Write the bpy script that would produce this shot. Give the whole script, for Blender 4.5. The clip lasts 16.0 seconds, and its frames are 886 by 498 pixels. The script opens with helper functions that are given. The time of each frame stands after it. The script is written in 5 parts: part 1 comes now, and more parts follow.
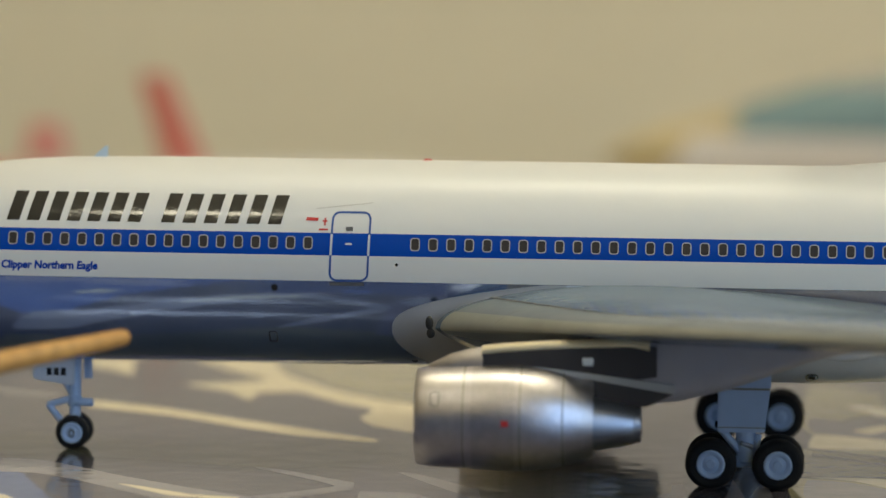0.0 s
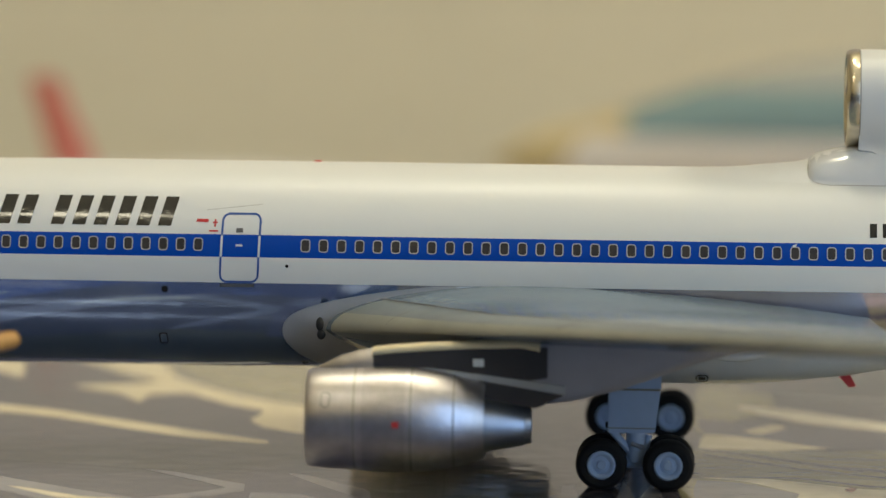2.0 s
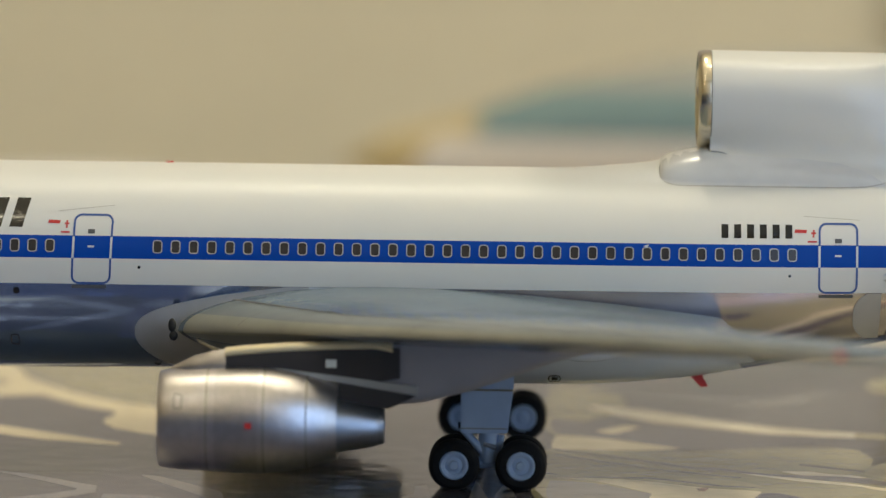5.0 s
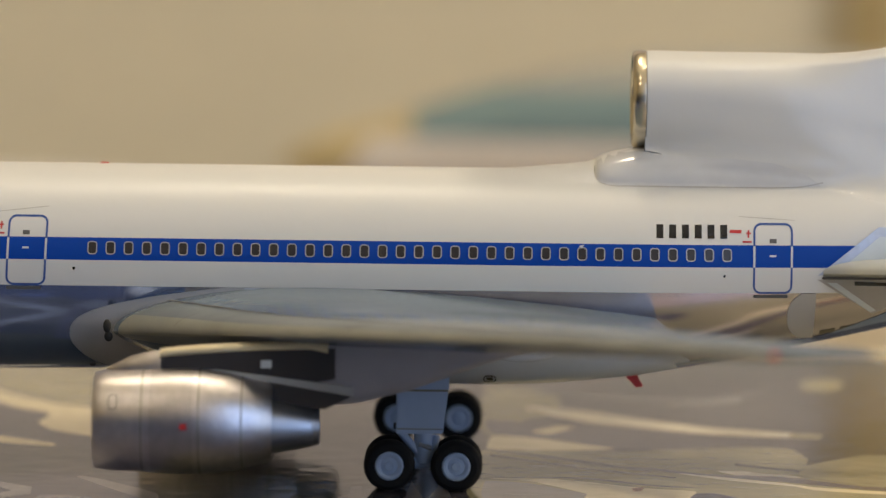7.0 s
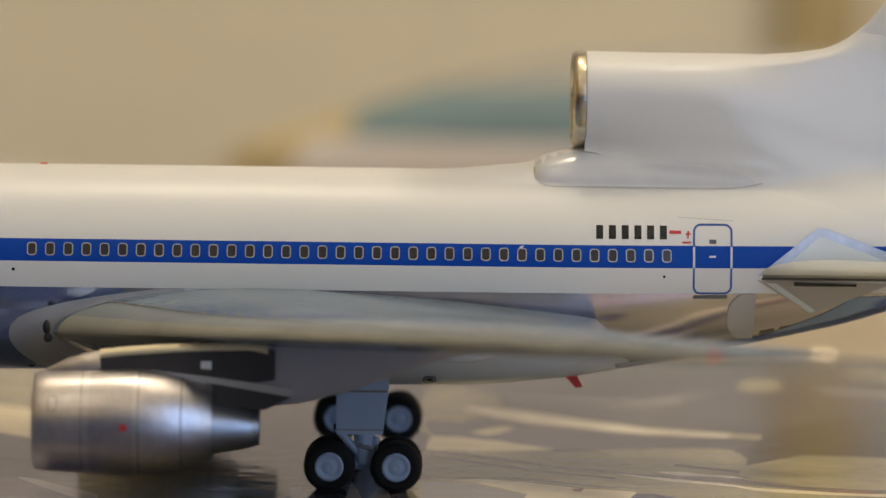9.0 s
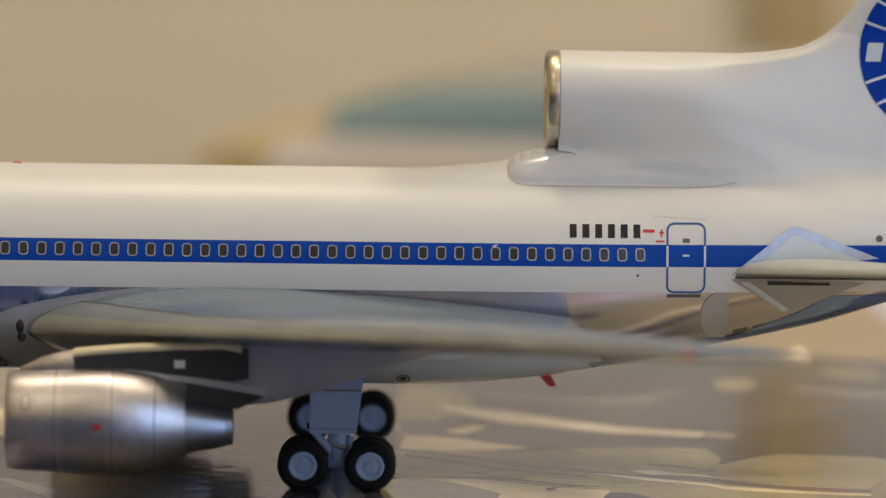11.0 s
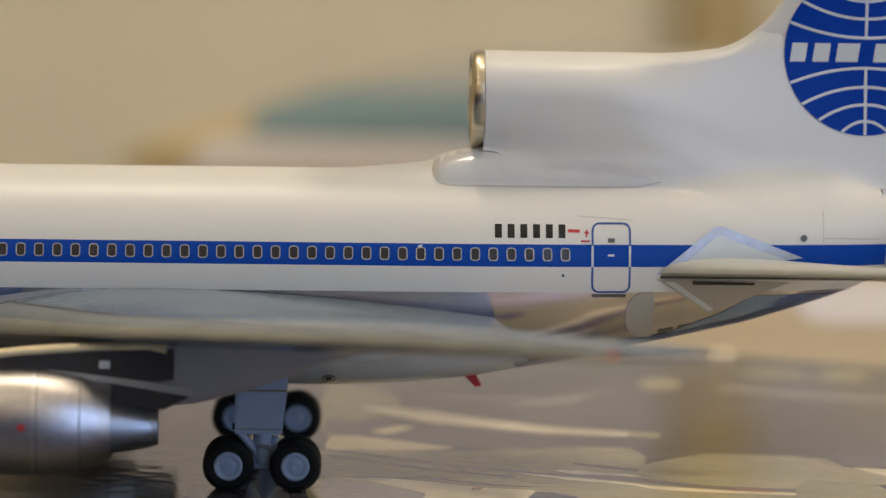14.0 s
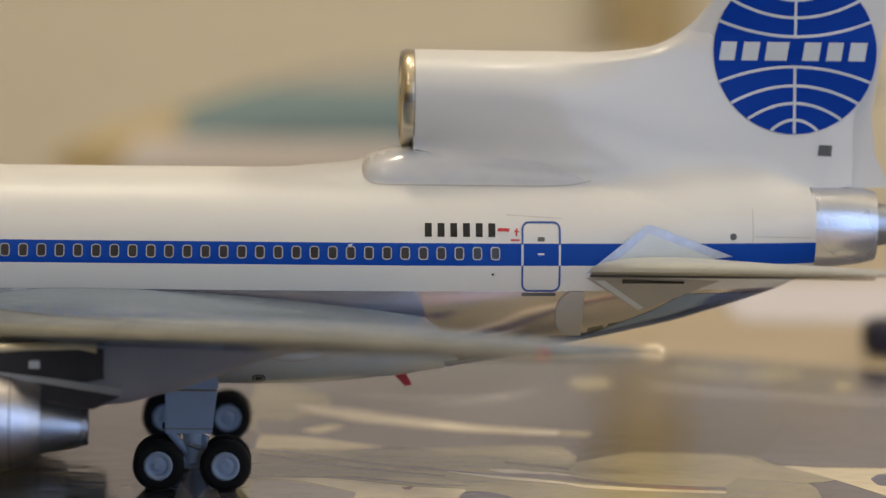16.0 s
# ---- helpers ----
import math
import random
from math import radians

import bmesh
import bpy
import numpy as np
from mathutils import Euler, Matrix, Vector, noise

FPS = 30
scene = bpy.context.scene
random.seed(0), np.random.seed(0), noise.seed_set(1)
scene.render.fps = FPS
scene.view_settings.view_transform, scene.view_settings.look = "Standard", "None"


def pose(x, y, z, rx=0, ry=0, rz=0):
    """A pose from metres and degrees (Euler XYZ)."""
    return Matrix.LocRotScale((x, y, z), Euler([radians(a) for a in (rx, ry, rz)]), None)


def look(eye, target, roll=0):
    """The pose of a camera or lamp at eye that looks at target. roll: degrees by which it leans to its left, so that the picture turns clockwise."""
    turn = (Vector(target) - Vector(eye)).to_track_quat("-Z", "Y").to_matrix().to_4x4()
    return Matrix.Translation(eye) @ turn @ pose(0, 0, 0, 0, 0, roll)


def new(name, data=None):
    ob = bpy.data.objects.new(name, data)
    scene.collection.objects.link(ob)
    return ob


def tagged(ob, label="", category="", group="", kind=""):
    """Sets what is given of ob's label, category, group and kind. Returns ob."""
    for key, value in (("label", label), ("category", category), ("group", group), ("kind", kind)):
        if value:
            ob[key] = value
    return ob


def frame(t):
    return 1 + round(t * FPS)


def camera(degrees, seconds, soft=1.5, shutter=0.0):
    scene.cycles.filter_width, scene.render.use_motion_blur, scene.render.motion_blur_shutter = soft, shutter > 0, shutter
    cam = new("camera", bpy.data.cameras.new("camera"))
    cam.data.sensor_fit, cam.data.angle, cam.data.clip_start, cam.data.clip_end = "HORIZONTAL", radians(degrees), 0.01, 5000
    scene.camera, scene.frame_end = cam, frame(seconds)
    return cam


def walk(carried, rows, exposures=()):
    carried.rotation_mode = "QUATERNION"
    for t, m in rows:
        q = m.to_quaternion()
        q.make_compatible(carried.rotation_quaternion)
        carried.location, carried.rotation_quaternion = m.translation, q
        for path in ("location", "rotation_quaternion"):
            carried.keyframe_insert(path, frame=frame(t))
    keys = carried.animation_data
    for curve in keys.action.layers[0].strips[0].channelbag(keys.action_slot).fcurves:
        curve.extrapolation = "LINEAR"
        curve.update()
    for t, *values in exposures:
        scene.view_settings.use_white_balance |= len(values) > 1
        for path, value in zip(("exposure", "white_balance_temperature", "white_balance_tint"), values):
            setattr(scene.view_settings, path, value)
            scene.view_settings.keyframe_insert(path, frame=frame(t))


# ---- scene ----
import functools

cam = camera(11.33, 16.0, soft=1.35)
MM = 0.001
EYE = Vector((7.6 * MM, -650 * MM, 87.5 * MM))
# seconds, turn to the left, tilt up, lean to the right, in degrees: a pan on one spot
ROWS = [
    (0.0, 4.622, -5.005, -0.572),
    (0.5, 4.313, -4.997, -0.579),
    (1.0, 3.972, -4.987, -0.590),
    (1.5, 3.593, -4.981, -0.600),
    (2.0, 3.211, -4.976, -0.612),
    (2.5, 2.922, -4.969, -0.622),
    (3.0, 2.584, -4.968, -0.634),
    (3.5, 2.266, -4.964, -0.650),
    (4.0, 1.977, -4.960, -0.665),
    (4.5, 1.664, -4.951, -0.679),
    (5.0, 1.311, -4.946, -0.695),
    (7.5, 0.255, -4.923, -0.713),
    (8.0, 0.003, -4.916, -0.730),
    (8.5, -0.145, -4.917, -0.742),
    (9.0, -0.297, -4.911, -0.752),
    (11.5, -0.770, -4.920, -0.757),
    (12.0, -0.962, -4.914, -0.757),
    (12.5, -1.171, -4.912, -0.762),
    (13.0, -1.371, -4.901, -0.768),
    (13.5, -1.547, -4.901, -0.776),
    (14.0, -1.601, -4.906, -0.778),
    (14.5, -1.768, -4.911, -0.766),
    (15.0, -1.991, -4.909, -0.760),
    (15.5, -2.239, -4.913, -0.753),
    (16.0, -2.503, -4.906, -0.753),
]


def aim(turn, tilt, lean):
    a, b = radians(turn), radians(tilt)
    way = Vector((-math.sin(a) * math.cos(b), math.cos(a) * math.cos(b), math.sin(b)))
    return look(EYE, EYE + way, -lean)


EXPOSURES = [(0.0, -0.06, 6900, 2), (5.2, -0.05, 6980, 4), (7.3, -0.165, 7350, 12), (11.5, -0.175, 7220, 12.5), (16.0, -0.19, 7170, 12.5)]
walk(cam, [(t, aim(a, b, c)) for t, a, b, c in ROWS], EXPOSURES)
cam.data.dof.use_dof = True
cam.data.dof.focus_distance = 0.636
cam.data.dof.aperture_fstop = 15.0

# ---- light ----
world = bpy.data.worlds.new("sky")
scene.world = world
world.use_nodes = True
_n = world.node_tree.nodes
_sky = _n.new("ShaderNodeTexSky")
_sky.sky_type, _sky.sun_disc, _sky.sun_elevation, _sky.sun_rotation = "NISHITA", False, radians(35), radians(200)
world.node_tree.links.new(_sky.outputs[0], _n["Background"].inputs[0])
_n["Background"].inputs[1].default_value = 0.1


def lamp(name, kind, power, colour, m, size=0.1, size_y=None):
    data = bpy.data.lights.new(name, kind)
    data.energy, data.color = power, colour
    if kind == "AREA":
        data.size = size
        if size_y:
            data.shape, data.size_y = "RECTANGLE", size_y
        else:
            data.shape = "DISK"
    ob = new(name, data)
    ob.matrix_world = m
    return ob


# daylight of the tall window, and unseen warm bulbs placed for glints and shading
lamp("window_daylight", "AREA", 20.5, (0.325, 0.545, 1.0), look((1.1, -1.76, 0.65), (1.1, 0, 0.65)), 1.28, 1.86)
# third bulb stands low at the right; the fourth is added to warm the nacelles
for at, power in (((-0.30, -0.80, 1.28), 3.2), ((0.166, -0.08, 1.28), 2.6), ((0.95, 0.12, 0.74), 28.0), ((-0.35, -1.40, 1.25), 2.5), ((-0.08, 0.28, 1.28), 12.5)):
    bulb = lamp("warm_bulb", "POINT", power, (1.0, 0.905, 0.74), Matrix.Translation(at))
    bulb.data.shadow_soft_size = 0.06
# unseen spot, added to brighten the back wall without reaching the model
spot = lamp("wall_fill_spot", "SPOT", 17, (1.0, 0.88, 0.68), look((-0.26, 0.98, 1.28), (-0.12, 1.55, -0.1)))
spot.data.spot_size, spot.data.spot_blend, spot.data.shadow_soft_size = radians(92), 0.6, 0.06


# ---- materials ----
def material(name, colour, rough=0.5, metal=0.0, coat=0.0, vary=0.06, scale=300.0, bump=0.0, bump_scale=800.0, second=None, second_scale=40.0, spec=0.5):
    """A principled surface with fine and broad variation of colour, gloss and relief."""
    mat = bpy.data.materials.new(name)
    mat.use_nodes = True
    nt = mat.node_tree
    N, L = nt.nodes, nt.links
    bs = N["Principled BSDF"]
    tc = N.new("ShaderNodeTexCoord")
    fine, broad = N.new("ShaderNodeTexNoise"), N.new("ShaderNodeTexNoise")
    fine.inputs["Scale"].default_value, fine.inputs["Detail"].default_value = scale, 4
    broad.inputs["Scale"].default_value, broad.inputs["Detail"].default_value = second_scale, 3
    L.new(tc.outputs["Object"], fine.inputs["Vector"])
    L.new(tc.outputs["Object"], broad.inputs["Vector"])
    ramp = N.new("ShaderNodeMapRange")
    ramp.inputs["From Min"].default_value, ramp.inputs["From Max"].default_value = 0.25, 0.75
    ramp.inputs["To Min"].default_value, ramp.inputs["To Max"].default_value = 1 - vary, 1 + vary
    L.new(fine.outputs[0], ramp.inputs[0])
    mix = N.new("ShaderNodeMix")
    mix.data_type = "RGBA"
    mix.inputs["A"].default_value = (*colour, 1)
    mix.inputs["B"].default_value = (*(second or [c * (1 - vary) for c in colour]), 1)
    step = N.new("ShaderNodeMapRange")
    step.inputs["From Min"].default_value, step.inputs["From Max"].default_value = 0.4, 0.62
    L.new(broad.outputs[0], step.inputs[0])
    L.new(step.outputs[0], mix.inputs["Factor"])
    mul = N.new("ShaderNodeVectorMath")
    mul.operation = "SCALE"
    L.new(mix.outputs["Result"], mul.inputs[0])
    L.new(ramp.outputs[0], mul.inputs["Scale"])
    L.new(mul.outputs[0], bs.inputs["Base Color"])
    bs.inputs["Metallic"].default_value, bs.inputs["Coat Weight"].default_value = metal, coat
    bs.inputs["Coat Roughness"].default_value = 0.06
    bs.inputs["Specular IOR Level"].default_value = spec
    rr = N.new("ShaderNodeMapRange")
    rr.inputs["To Min"].default_value, rr.inputs["To Max"].default_value = rough * 0.85, min(1, rough * 1.2)
    L.new(broad.outputs[0], rr.inputs[0])
    L.new(rr.outputs[0], bs.inputs["Roughness"])
    if bump:
        bn, nz = N.new("ShaderNodeBump"), N.new("ShaderNodeTexNoise")
        nz.inputs["Scale"].default_value, nz.inputs["Detail"].default_value = bump_scale, 2
        bn.inputs["Strength"].default_value, bn.inputs["Distance"].default_value = bump, 0.0002
        L.new(tc.outputs["Object"], nz.inputs["Vector"])
        L.new(nz.outputs[0], bn.inputs["Height"])
        L.new(bn.outputs[0], bs.inputs["Normal"])
    return mat


WHITE = material("white_gloss_paint", (0.74, 0.74, 0.72), 0.22, coat=0.5, vary=0.015, bump=0.05, bump_scale=500)
BLUE = material("blue_gloss_paint", (0.0, 0.045, 0.35), 0.35, vary=0.05, spec=0.06)
BLUE_LINE = material("dark_blue_line_paint", (0.02, 0.08, 0.30), 0.4)
BLACK = material("black_gloss_print", (0.008, 0.0075, 0.0075), 0.14, coat=0.6, bump=0.3, bump_scale=900, spec=0.35)
RED = material("red_print", (0.55, 0.03, 0.03), 0.4)
GREY_WING = material("grey_gloss_paint", (0.125, 0.17, 0.22), 0.17, vary=0.12, bump=0.16, bump_scale=500, second=(0.13, 0.17, 0.215), second_scale=90, spec=0.42)
SLAT_METAL = material("grey_slat_paint", (0.195, 0.225, 0.24), 0.32, vary=0.10, scale=150, bump=0.3, bump_scale=450, spec=0.45)
LE_BRIGHT = material("pale_leading_edge", (0.39, 0.395, 0.34), 0.36, 0.3, vary=0.12, scale=150, bump=0.3, bump_scale=450, spec=0.4)
KEEL_GREY = material("grey_underwing_paint", (0.36, 0.355, 0.385), 0.45, vary=0.04)
NOZZLE = material("bluish_silver_paint", (0.58, 0.61, 0.68), 0.27, 0.8, vary=0.06, bump=0.10, bump_scale=1500)
ROOT_METAL = material("pale_blue_silver_paint", (0.46, 0.50, 0.58), 0.45, 0.6, vary=0.12, scale=800)
PLATE = material("pale_beige_grey_paint", (0.40, 0.38, 0.345), 0.4, vary=0.05)
COWL_SEAM = material("cowl_seam_ink", (0.24, 0.225, 0.19), 0.5, 0.5)
AFT_BELLY = material("pale_blue_white_paint", (0.70, 0.75, 0.82), 0.25, coat=0.4, vary=0.03)
FILLET = material("blue_grey_fillet_paint", (0.40, 0.46, 0.52), 0.35, coat=0.15, vary=0.05)
BELLY_BLUE = material("dark_blue_metallic", (0.255, 0.36, 0.66), 0.125, 0.88, vary=0.08, scale=150, second=(0.225, 0.32, 0.59), second_scale=30, bump=0.18, bump_scale=260)
SKIRT = material("pylon_strip_paint", (0.36, 0.37, 0.37), 0.4, vary=0.05)
SEAM_FAINT = material("faint_seam_ink", (0.42, 0.40, 0.37), 0.5)
FARWHITE = material("bright_white_paint", (0.74, 0.69, 0.63), 0.6, vary=0.02)
MIRROR = material("clear_lamp_glass", (0.95, 0.86, 0.66), 0.22, 1.0, vary=0.01)
CREAM_LIT = material("cream_lit_pylon", (0.74, 0.62, 0.38), 0.3, coat=0.3, vary=0.05)
DOOR_PAINT = material("pale_silver_door_paint", (0.50, 0.56, 0.65), 0.32, coat=0.3, vary=0.05, bump=0.12, bump_scale=500)
GREY_PALE = material("pale_grey_paint", (0.60, 0.65, 0.66), 0.3, coat=0.2, vary=0.03)
SADDLE = material("grey_saddle_paint", (0.68, 0.685, 0.68), 0.2, coat=0.5, vary=0.03, bump=0.08, bump_scale=300)
STAB_GREY = material("grey_green_tailplane_paint", (0.43, 0.44, 0.405), 0.35, coat=0.2, vary=0.05, bump=0.15, bump_scale=400)
GREY_BELLY = material("belly_grey_paint", (0.40, 0.41, 0.43), 0.35, coat=0.2, vary=0.05)
GREY_SEAM = material("grey_seam_ink", (0.10, 0.10, 0.10), 0.5)
NACELLE = material("brushed_silver_paint", (0.505, 0.495, 0.53), 0.34, 1.0, vary=0.12, scale=700, second=(0.56, 0.53, 0.52), second_scale=110, bump=0.13, bump_scale=1500)
NACELLE_DARK = material("dull_silver_paint", (0.43, 0.42, 0.455), 0.35, 1.0, vary=0.12, scale=700, second=(0.47, 0.445, 0.44), second_scale=110, bump=0.13, bump_scale=1500)
CHROME = material("polished_chrome", (0.62, 0.56, 0.44), 0.24, 1.0, vary=0.03, bump=0.12, bump_scale=500)
STEEL = material("steel_exhaust", (0.37, 0.40, 0.46), 0.36, 1.0, vary=0.08)
DARK = material("dark_brown_pylon_paint", (0.035, 0.030, 0.028), 0.4)
SOOT = material("black_inside", (0.01, 0.01, 0.01), 0.7)
TYRE = material("black_rubber", (0.012, 0.012, 0.013), 0.6, vary=0.15, bump=0.2, bump_scale=1500, spec=0.2)
RIM = material("pale_blue_grey_paint", (0.37, 0.505, 0.73), 0.36, coat=0.15, vary=0.05, bump=0.1, bump_scale=700)
GLASS = material("dark_window_ink", (0.032, 0.030, 0.036), 0.22, vary=0.1, scale=2000)
WINDOW_RIM = material("silver_window_ink", (0.40, 0.405, 0.41), 0.4, 0.2)
CLEAR_TIP = material("clear_blade", (0.55, 0.68, 0.80), 0.15)
WOOD = material("pale_wood", (0.50, 0.28, 0.085), 0.55, vary=0.22, scale=500, second=(0.40, 0.21, 0.06), second_scale=60, bump=0.3, bump_scale=900)
WALLPAINT = material("beige_wall_paint", (0.685, 0.62, 0.475), 0.8, vary=0.03, scale=40, second_scale=3, bump=0.2, bump_scale=200)
LILACWALL = material("lilac_grey_wall_paint", (0.465, 0.44, 0.455), 0.8, vary=0.05, scale=30, second_scale=3, bump=0.2, bump_scale=200)
CEILPAINT = material("cream_ceiling_paint", (0.78, 0.73, 0.60), 0.85, vary=0.03, scale=40, second_scale=3)
NAVYWALL = material("dark_blue_panel_paint", (0.035, 0.045, 0.09), 0.6, vary=0.1, scale=30, second_scale=4)
CARPET = material("dark_blue_carpet", (0.05, 0.06, 0.09), 0.9, vary=0.2, scale=200, bump=0.4)
GOLDWOOD = material("golden_oak", (0.44, 0.34, 0.16), 0.5, vary=0.12, scale=30, second=(0.40, 0.30, 0.14), second_scale=6)
TABLETOP = material("cream_laminate", (0.43, 0.36, 0.245), 0.35, vary=0.05, second=(0.40, 0.335, 0.23), second_scale=12)
TEAL = material("teal_paint", (0.20, 0.285, 0.295), 0.7, vary=0.05, spec=0.2)
SLATE = material("grey_blue_paint", (0.34, 0.345, 0.32), 0.8, vary=0.05, spec=0.1)
GOLD = material("tan_gold_paint", (0.53, 0.43, 0.235), 0.7, vary=0.05)
REDFIN = material("red_gloss_paint", (0.58, 0.17, 0.13), 0.5, vary=0.05)
PINK = material("pink_paint", (0.66, 0.28, 0.24), 0.4, vary=0.05)
PAPER = material("white_paper", (0.54, 0.54, 0.61), 0.6, vary=0.03, second_scale=20)
NAVY = material("navy_plastic", (0.012, 0.014, 0.035), 0.4)
PRINT = {}
for _ink, _a, _b in (
    ("cream", (0.92, 0.81, 0.56), (0.84, 0.74, 0.51)),
    ("pale", (0.36, 0.345, 0.35), (0.32, 0.305, 0.31)),
    ("olive", (0.060, 0.058, 0.052), (0.075, 0.070, 0.060)),
    ("khaki", (0.165, 0.15, 0.092), (0.145, 0.132, 0.082)),
    ("bright", (0.94, 0.87, 0.69), (0.88, 0.80, 0.62)),
    ("sand", (0.50, 0.45, 0.30), (0.44, 0.40, 0.26)),
    ("moss", (0.42, 0.385, 0.25), (0.37, 0.34, 0.22)),
    ("lilac", (0.155, 0.145, 0.18), (0.13, 0.12, 0.15)),
    ("slate", (0.055, 0.07, 0.14), (0.065, 0.08, 0.15)),
    ("tan", (0.60, 0.51, 0.47), (0.54, 0.465, 0.43)),
    ("rust", (0.45, 0.14, 0.05), (0.40, 0.12, 0.05)),
    ("dusk", (0.11, 0.165, 0.35), (0.125, 0.18, 0.36)),
):
    PRINT[_ink] = material(_ink + "_print", _a, 0.09, vary=0.05, second=_b, second_scale=50, bump=0.6, bump_scale=150, spec=0.5)
MAT_GREY = material("grey_glossy_print", (0.112, 0.106, 0.116), 0.09, vary=0.05, scale=120, second=(0.094, 0.087, 0.103), second_scale=22, bump=0.6, bump_scale=150, spec=0.5)



def livery(name, coat, haze):
    """White over a blue band over white, with a polished metal belly."""
    mat = bpy.data.materials.new(name)
    mat.use_nodes = True
    nt = mat.node_tree
    N, L = nt.nodes, nt.links
    tc, sp = N.new("ShaderNodeTexCoord"), N.new("ShaderNodeSeparateXYZ")
    L.new(tc.outputs["Object"], sp.inputs[0])

    def above(level):
        m = N.new("ShaderNodeMath")
        m.operation = "GREATER_THAN"
        m.inputs[1].default_value = level * MM
        L.new(sp.outputs["Z"], m.inputs[0])
        return m.outputs[0]

    band = N.new("ShaderNodeMath")
    band.operation = "SUBTRACT"
    L.new(above(30.49), band.inputs[0])
    L.new(above(33.66), band.inputs[1])
    nz = N.new("ShaderNodeTexNoise")
    nz.inputs["Scale"].default_value, nz.inputs["Detail"].default_value = 120, 4
    L.new(tc.outputs["Object"], nz.inputs["Vector"])
    paint = N["Principled BSDF"]
    col = N.new("ShaderNodeMix")
    col.data_type = "RGBA"
    col.inputs["A"].default_value, col.inputs["B"].default_value = (0.685, 0.685, 0.66, 1), (0.0, 0.06, 0.38, 1)
    L.new(band.outputs[0], col.inputs["Factor"])
    L.new(col.outputs["Result"], paint.inputs["Base Color"])
    gl = N.new("ShaderNodeMapRange")
    gl.inputs["To Min"].default_value, gl.inputs["To Max"].default_value = 0.4, 0.08
    L.new(band.outputs[0], gl.inputs[0])
    L.new(gl.outputs[0], paint.inputs["Specular IOR Level"])
    paint.inputs["Roughness"].default_value, paint.inputs["Coat Weight"].default_value = 0.38, coat
    paint.inputs["Coat Roughness"].default_value = haze
    bump = N.new("ShaderNodeBump")
    bump.inputs["Strength"].default_value, bump.inputs["Distance"].default_value = 0.06, 0.0002
    nb = N.new("ShaderNodeTexNoise")
    nb.inputs["Scale"].default_value = 700
    L.new(tc.outputs["Object"], nb.inputs["Vector"])
    L.new(nb.outputs[0], bump.inputs["Height"])
    L.new(bump.outputs[0], paint.inputs["Normal"])
    metal = N.new("ShaderNodeBsdfPrincipled")
    metal.inputs["Base Color"].default_value = (0.53, 0.50, 0.575, 1)
    metal.inputs["Metallic"].default_value = 1.0
    mr = N.new("ShaderNodeMapRange")
    mr.inputs["To Min"].default_value, mr.inputs["To Max"].default_value = 0.16, 0.22
    L.new(nz.outputs[0], mr.inputs[0])
    L.new(mr.outputs[0], metal.inputs["Roughness"])
    b2, n2 = N.new("ShaderNodeBump"), N.new("ShaderNodeTexNoise")
    n2.inputs["Scale"].default_value, n2.inputs["Detail"].default_value = 160, 2
    b2.inputs["Strength"].default_value, b2.inputs["Distance"].default_value = 0.10, 0.0004
    mp = N.new("ShaderNodeMapping")
    mp.inputs["Scale"].default_value = (0.35, 1.0, 1.6)
    L.new(tc.outputs["Object"], mp.inputs["Vector"])
    L.new(mp.outputs[0], n2.inputs["Vector"])
    L.new(n2.outputs[0], b2.inputs["Height"])
    L.new(b2.outputs[0], metal.inputs["Normal"])
    ms = N.new("ShaderNodeMixShader")
    L.new(above(26.8), ms.inputs[0])
    L.new(metal.outputs[0], ms.inputs[1])
    L.new(paint.outputs[0], ms.inputs[2])
    L.new(ms.outputs[0], N["Material Output"].inputs["Surface"])
    return mat


LIVERY = livery("fuselage_paint_scheme", 0.07, 0.22)
LIVERY_GLOSS = livery("glossy_tail_paint", 0.45, 0.10)


# ---- building helpers; lengths in millimetres ----
def part(name, bm, mat, parent=None, label="", smooth=35):
    bmesh.ops.recalc_face_normals(bm, faces=bm.faces)
    me = bpy.data.meshes.new(name)
    bm.to_mesh(me)
    bm.free()
    me.transform(Matrix.Scale(MM, 4))
    me.materials.append(mat)
    if smooth:
        me.shade_smooth()
        me.set_sharp_from_angle(angle=radians(smooth))
    ob = new(name, me)
    if parent:
        ob.parent = parent
    return tagged(ob, label)


def again(ob, name, parent, m):
    o = new(name, ob.data)
    o.parent, o.matrix_local = parent, m
    return o


def shift(x, y, z, rx=0, ry=0, rz=0):
    return pose(x * MM, y * MM, z * MM, rx, ry, rz)


def thing(name, at, label, category, group=""):
    ob = new(name)
    ob.empty_display_size = 0.005
    ob.location = Vector(at) * MM
    return tagged(ob, label, category, group)


def loft(rings, bm=None, closed=True, caps=True):
    bm = bm or bmesh.new()
    rows = [[bm.verts.new(v) for v in r] for r in rings]
    n = len(rows[0])
    for a, b in zip(rows, rows[1:]):
        for i in range(n if closed else n - 1):
            j = (i + 1) % n
            bm.faces.new((a[i], a[j], b[j], b[i]))
    if caps and closed:
        bm.faces.new(rows[0][::-1])
        bm.faces.new(rows[-1])
    return bm


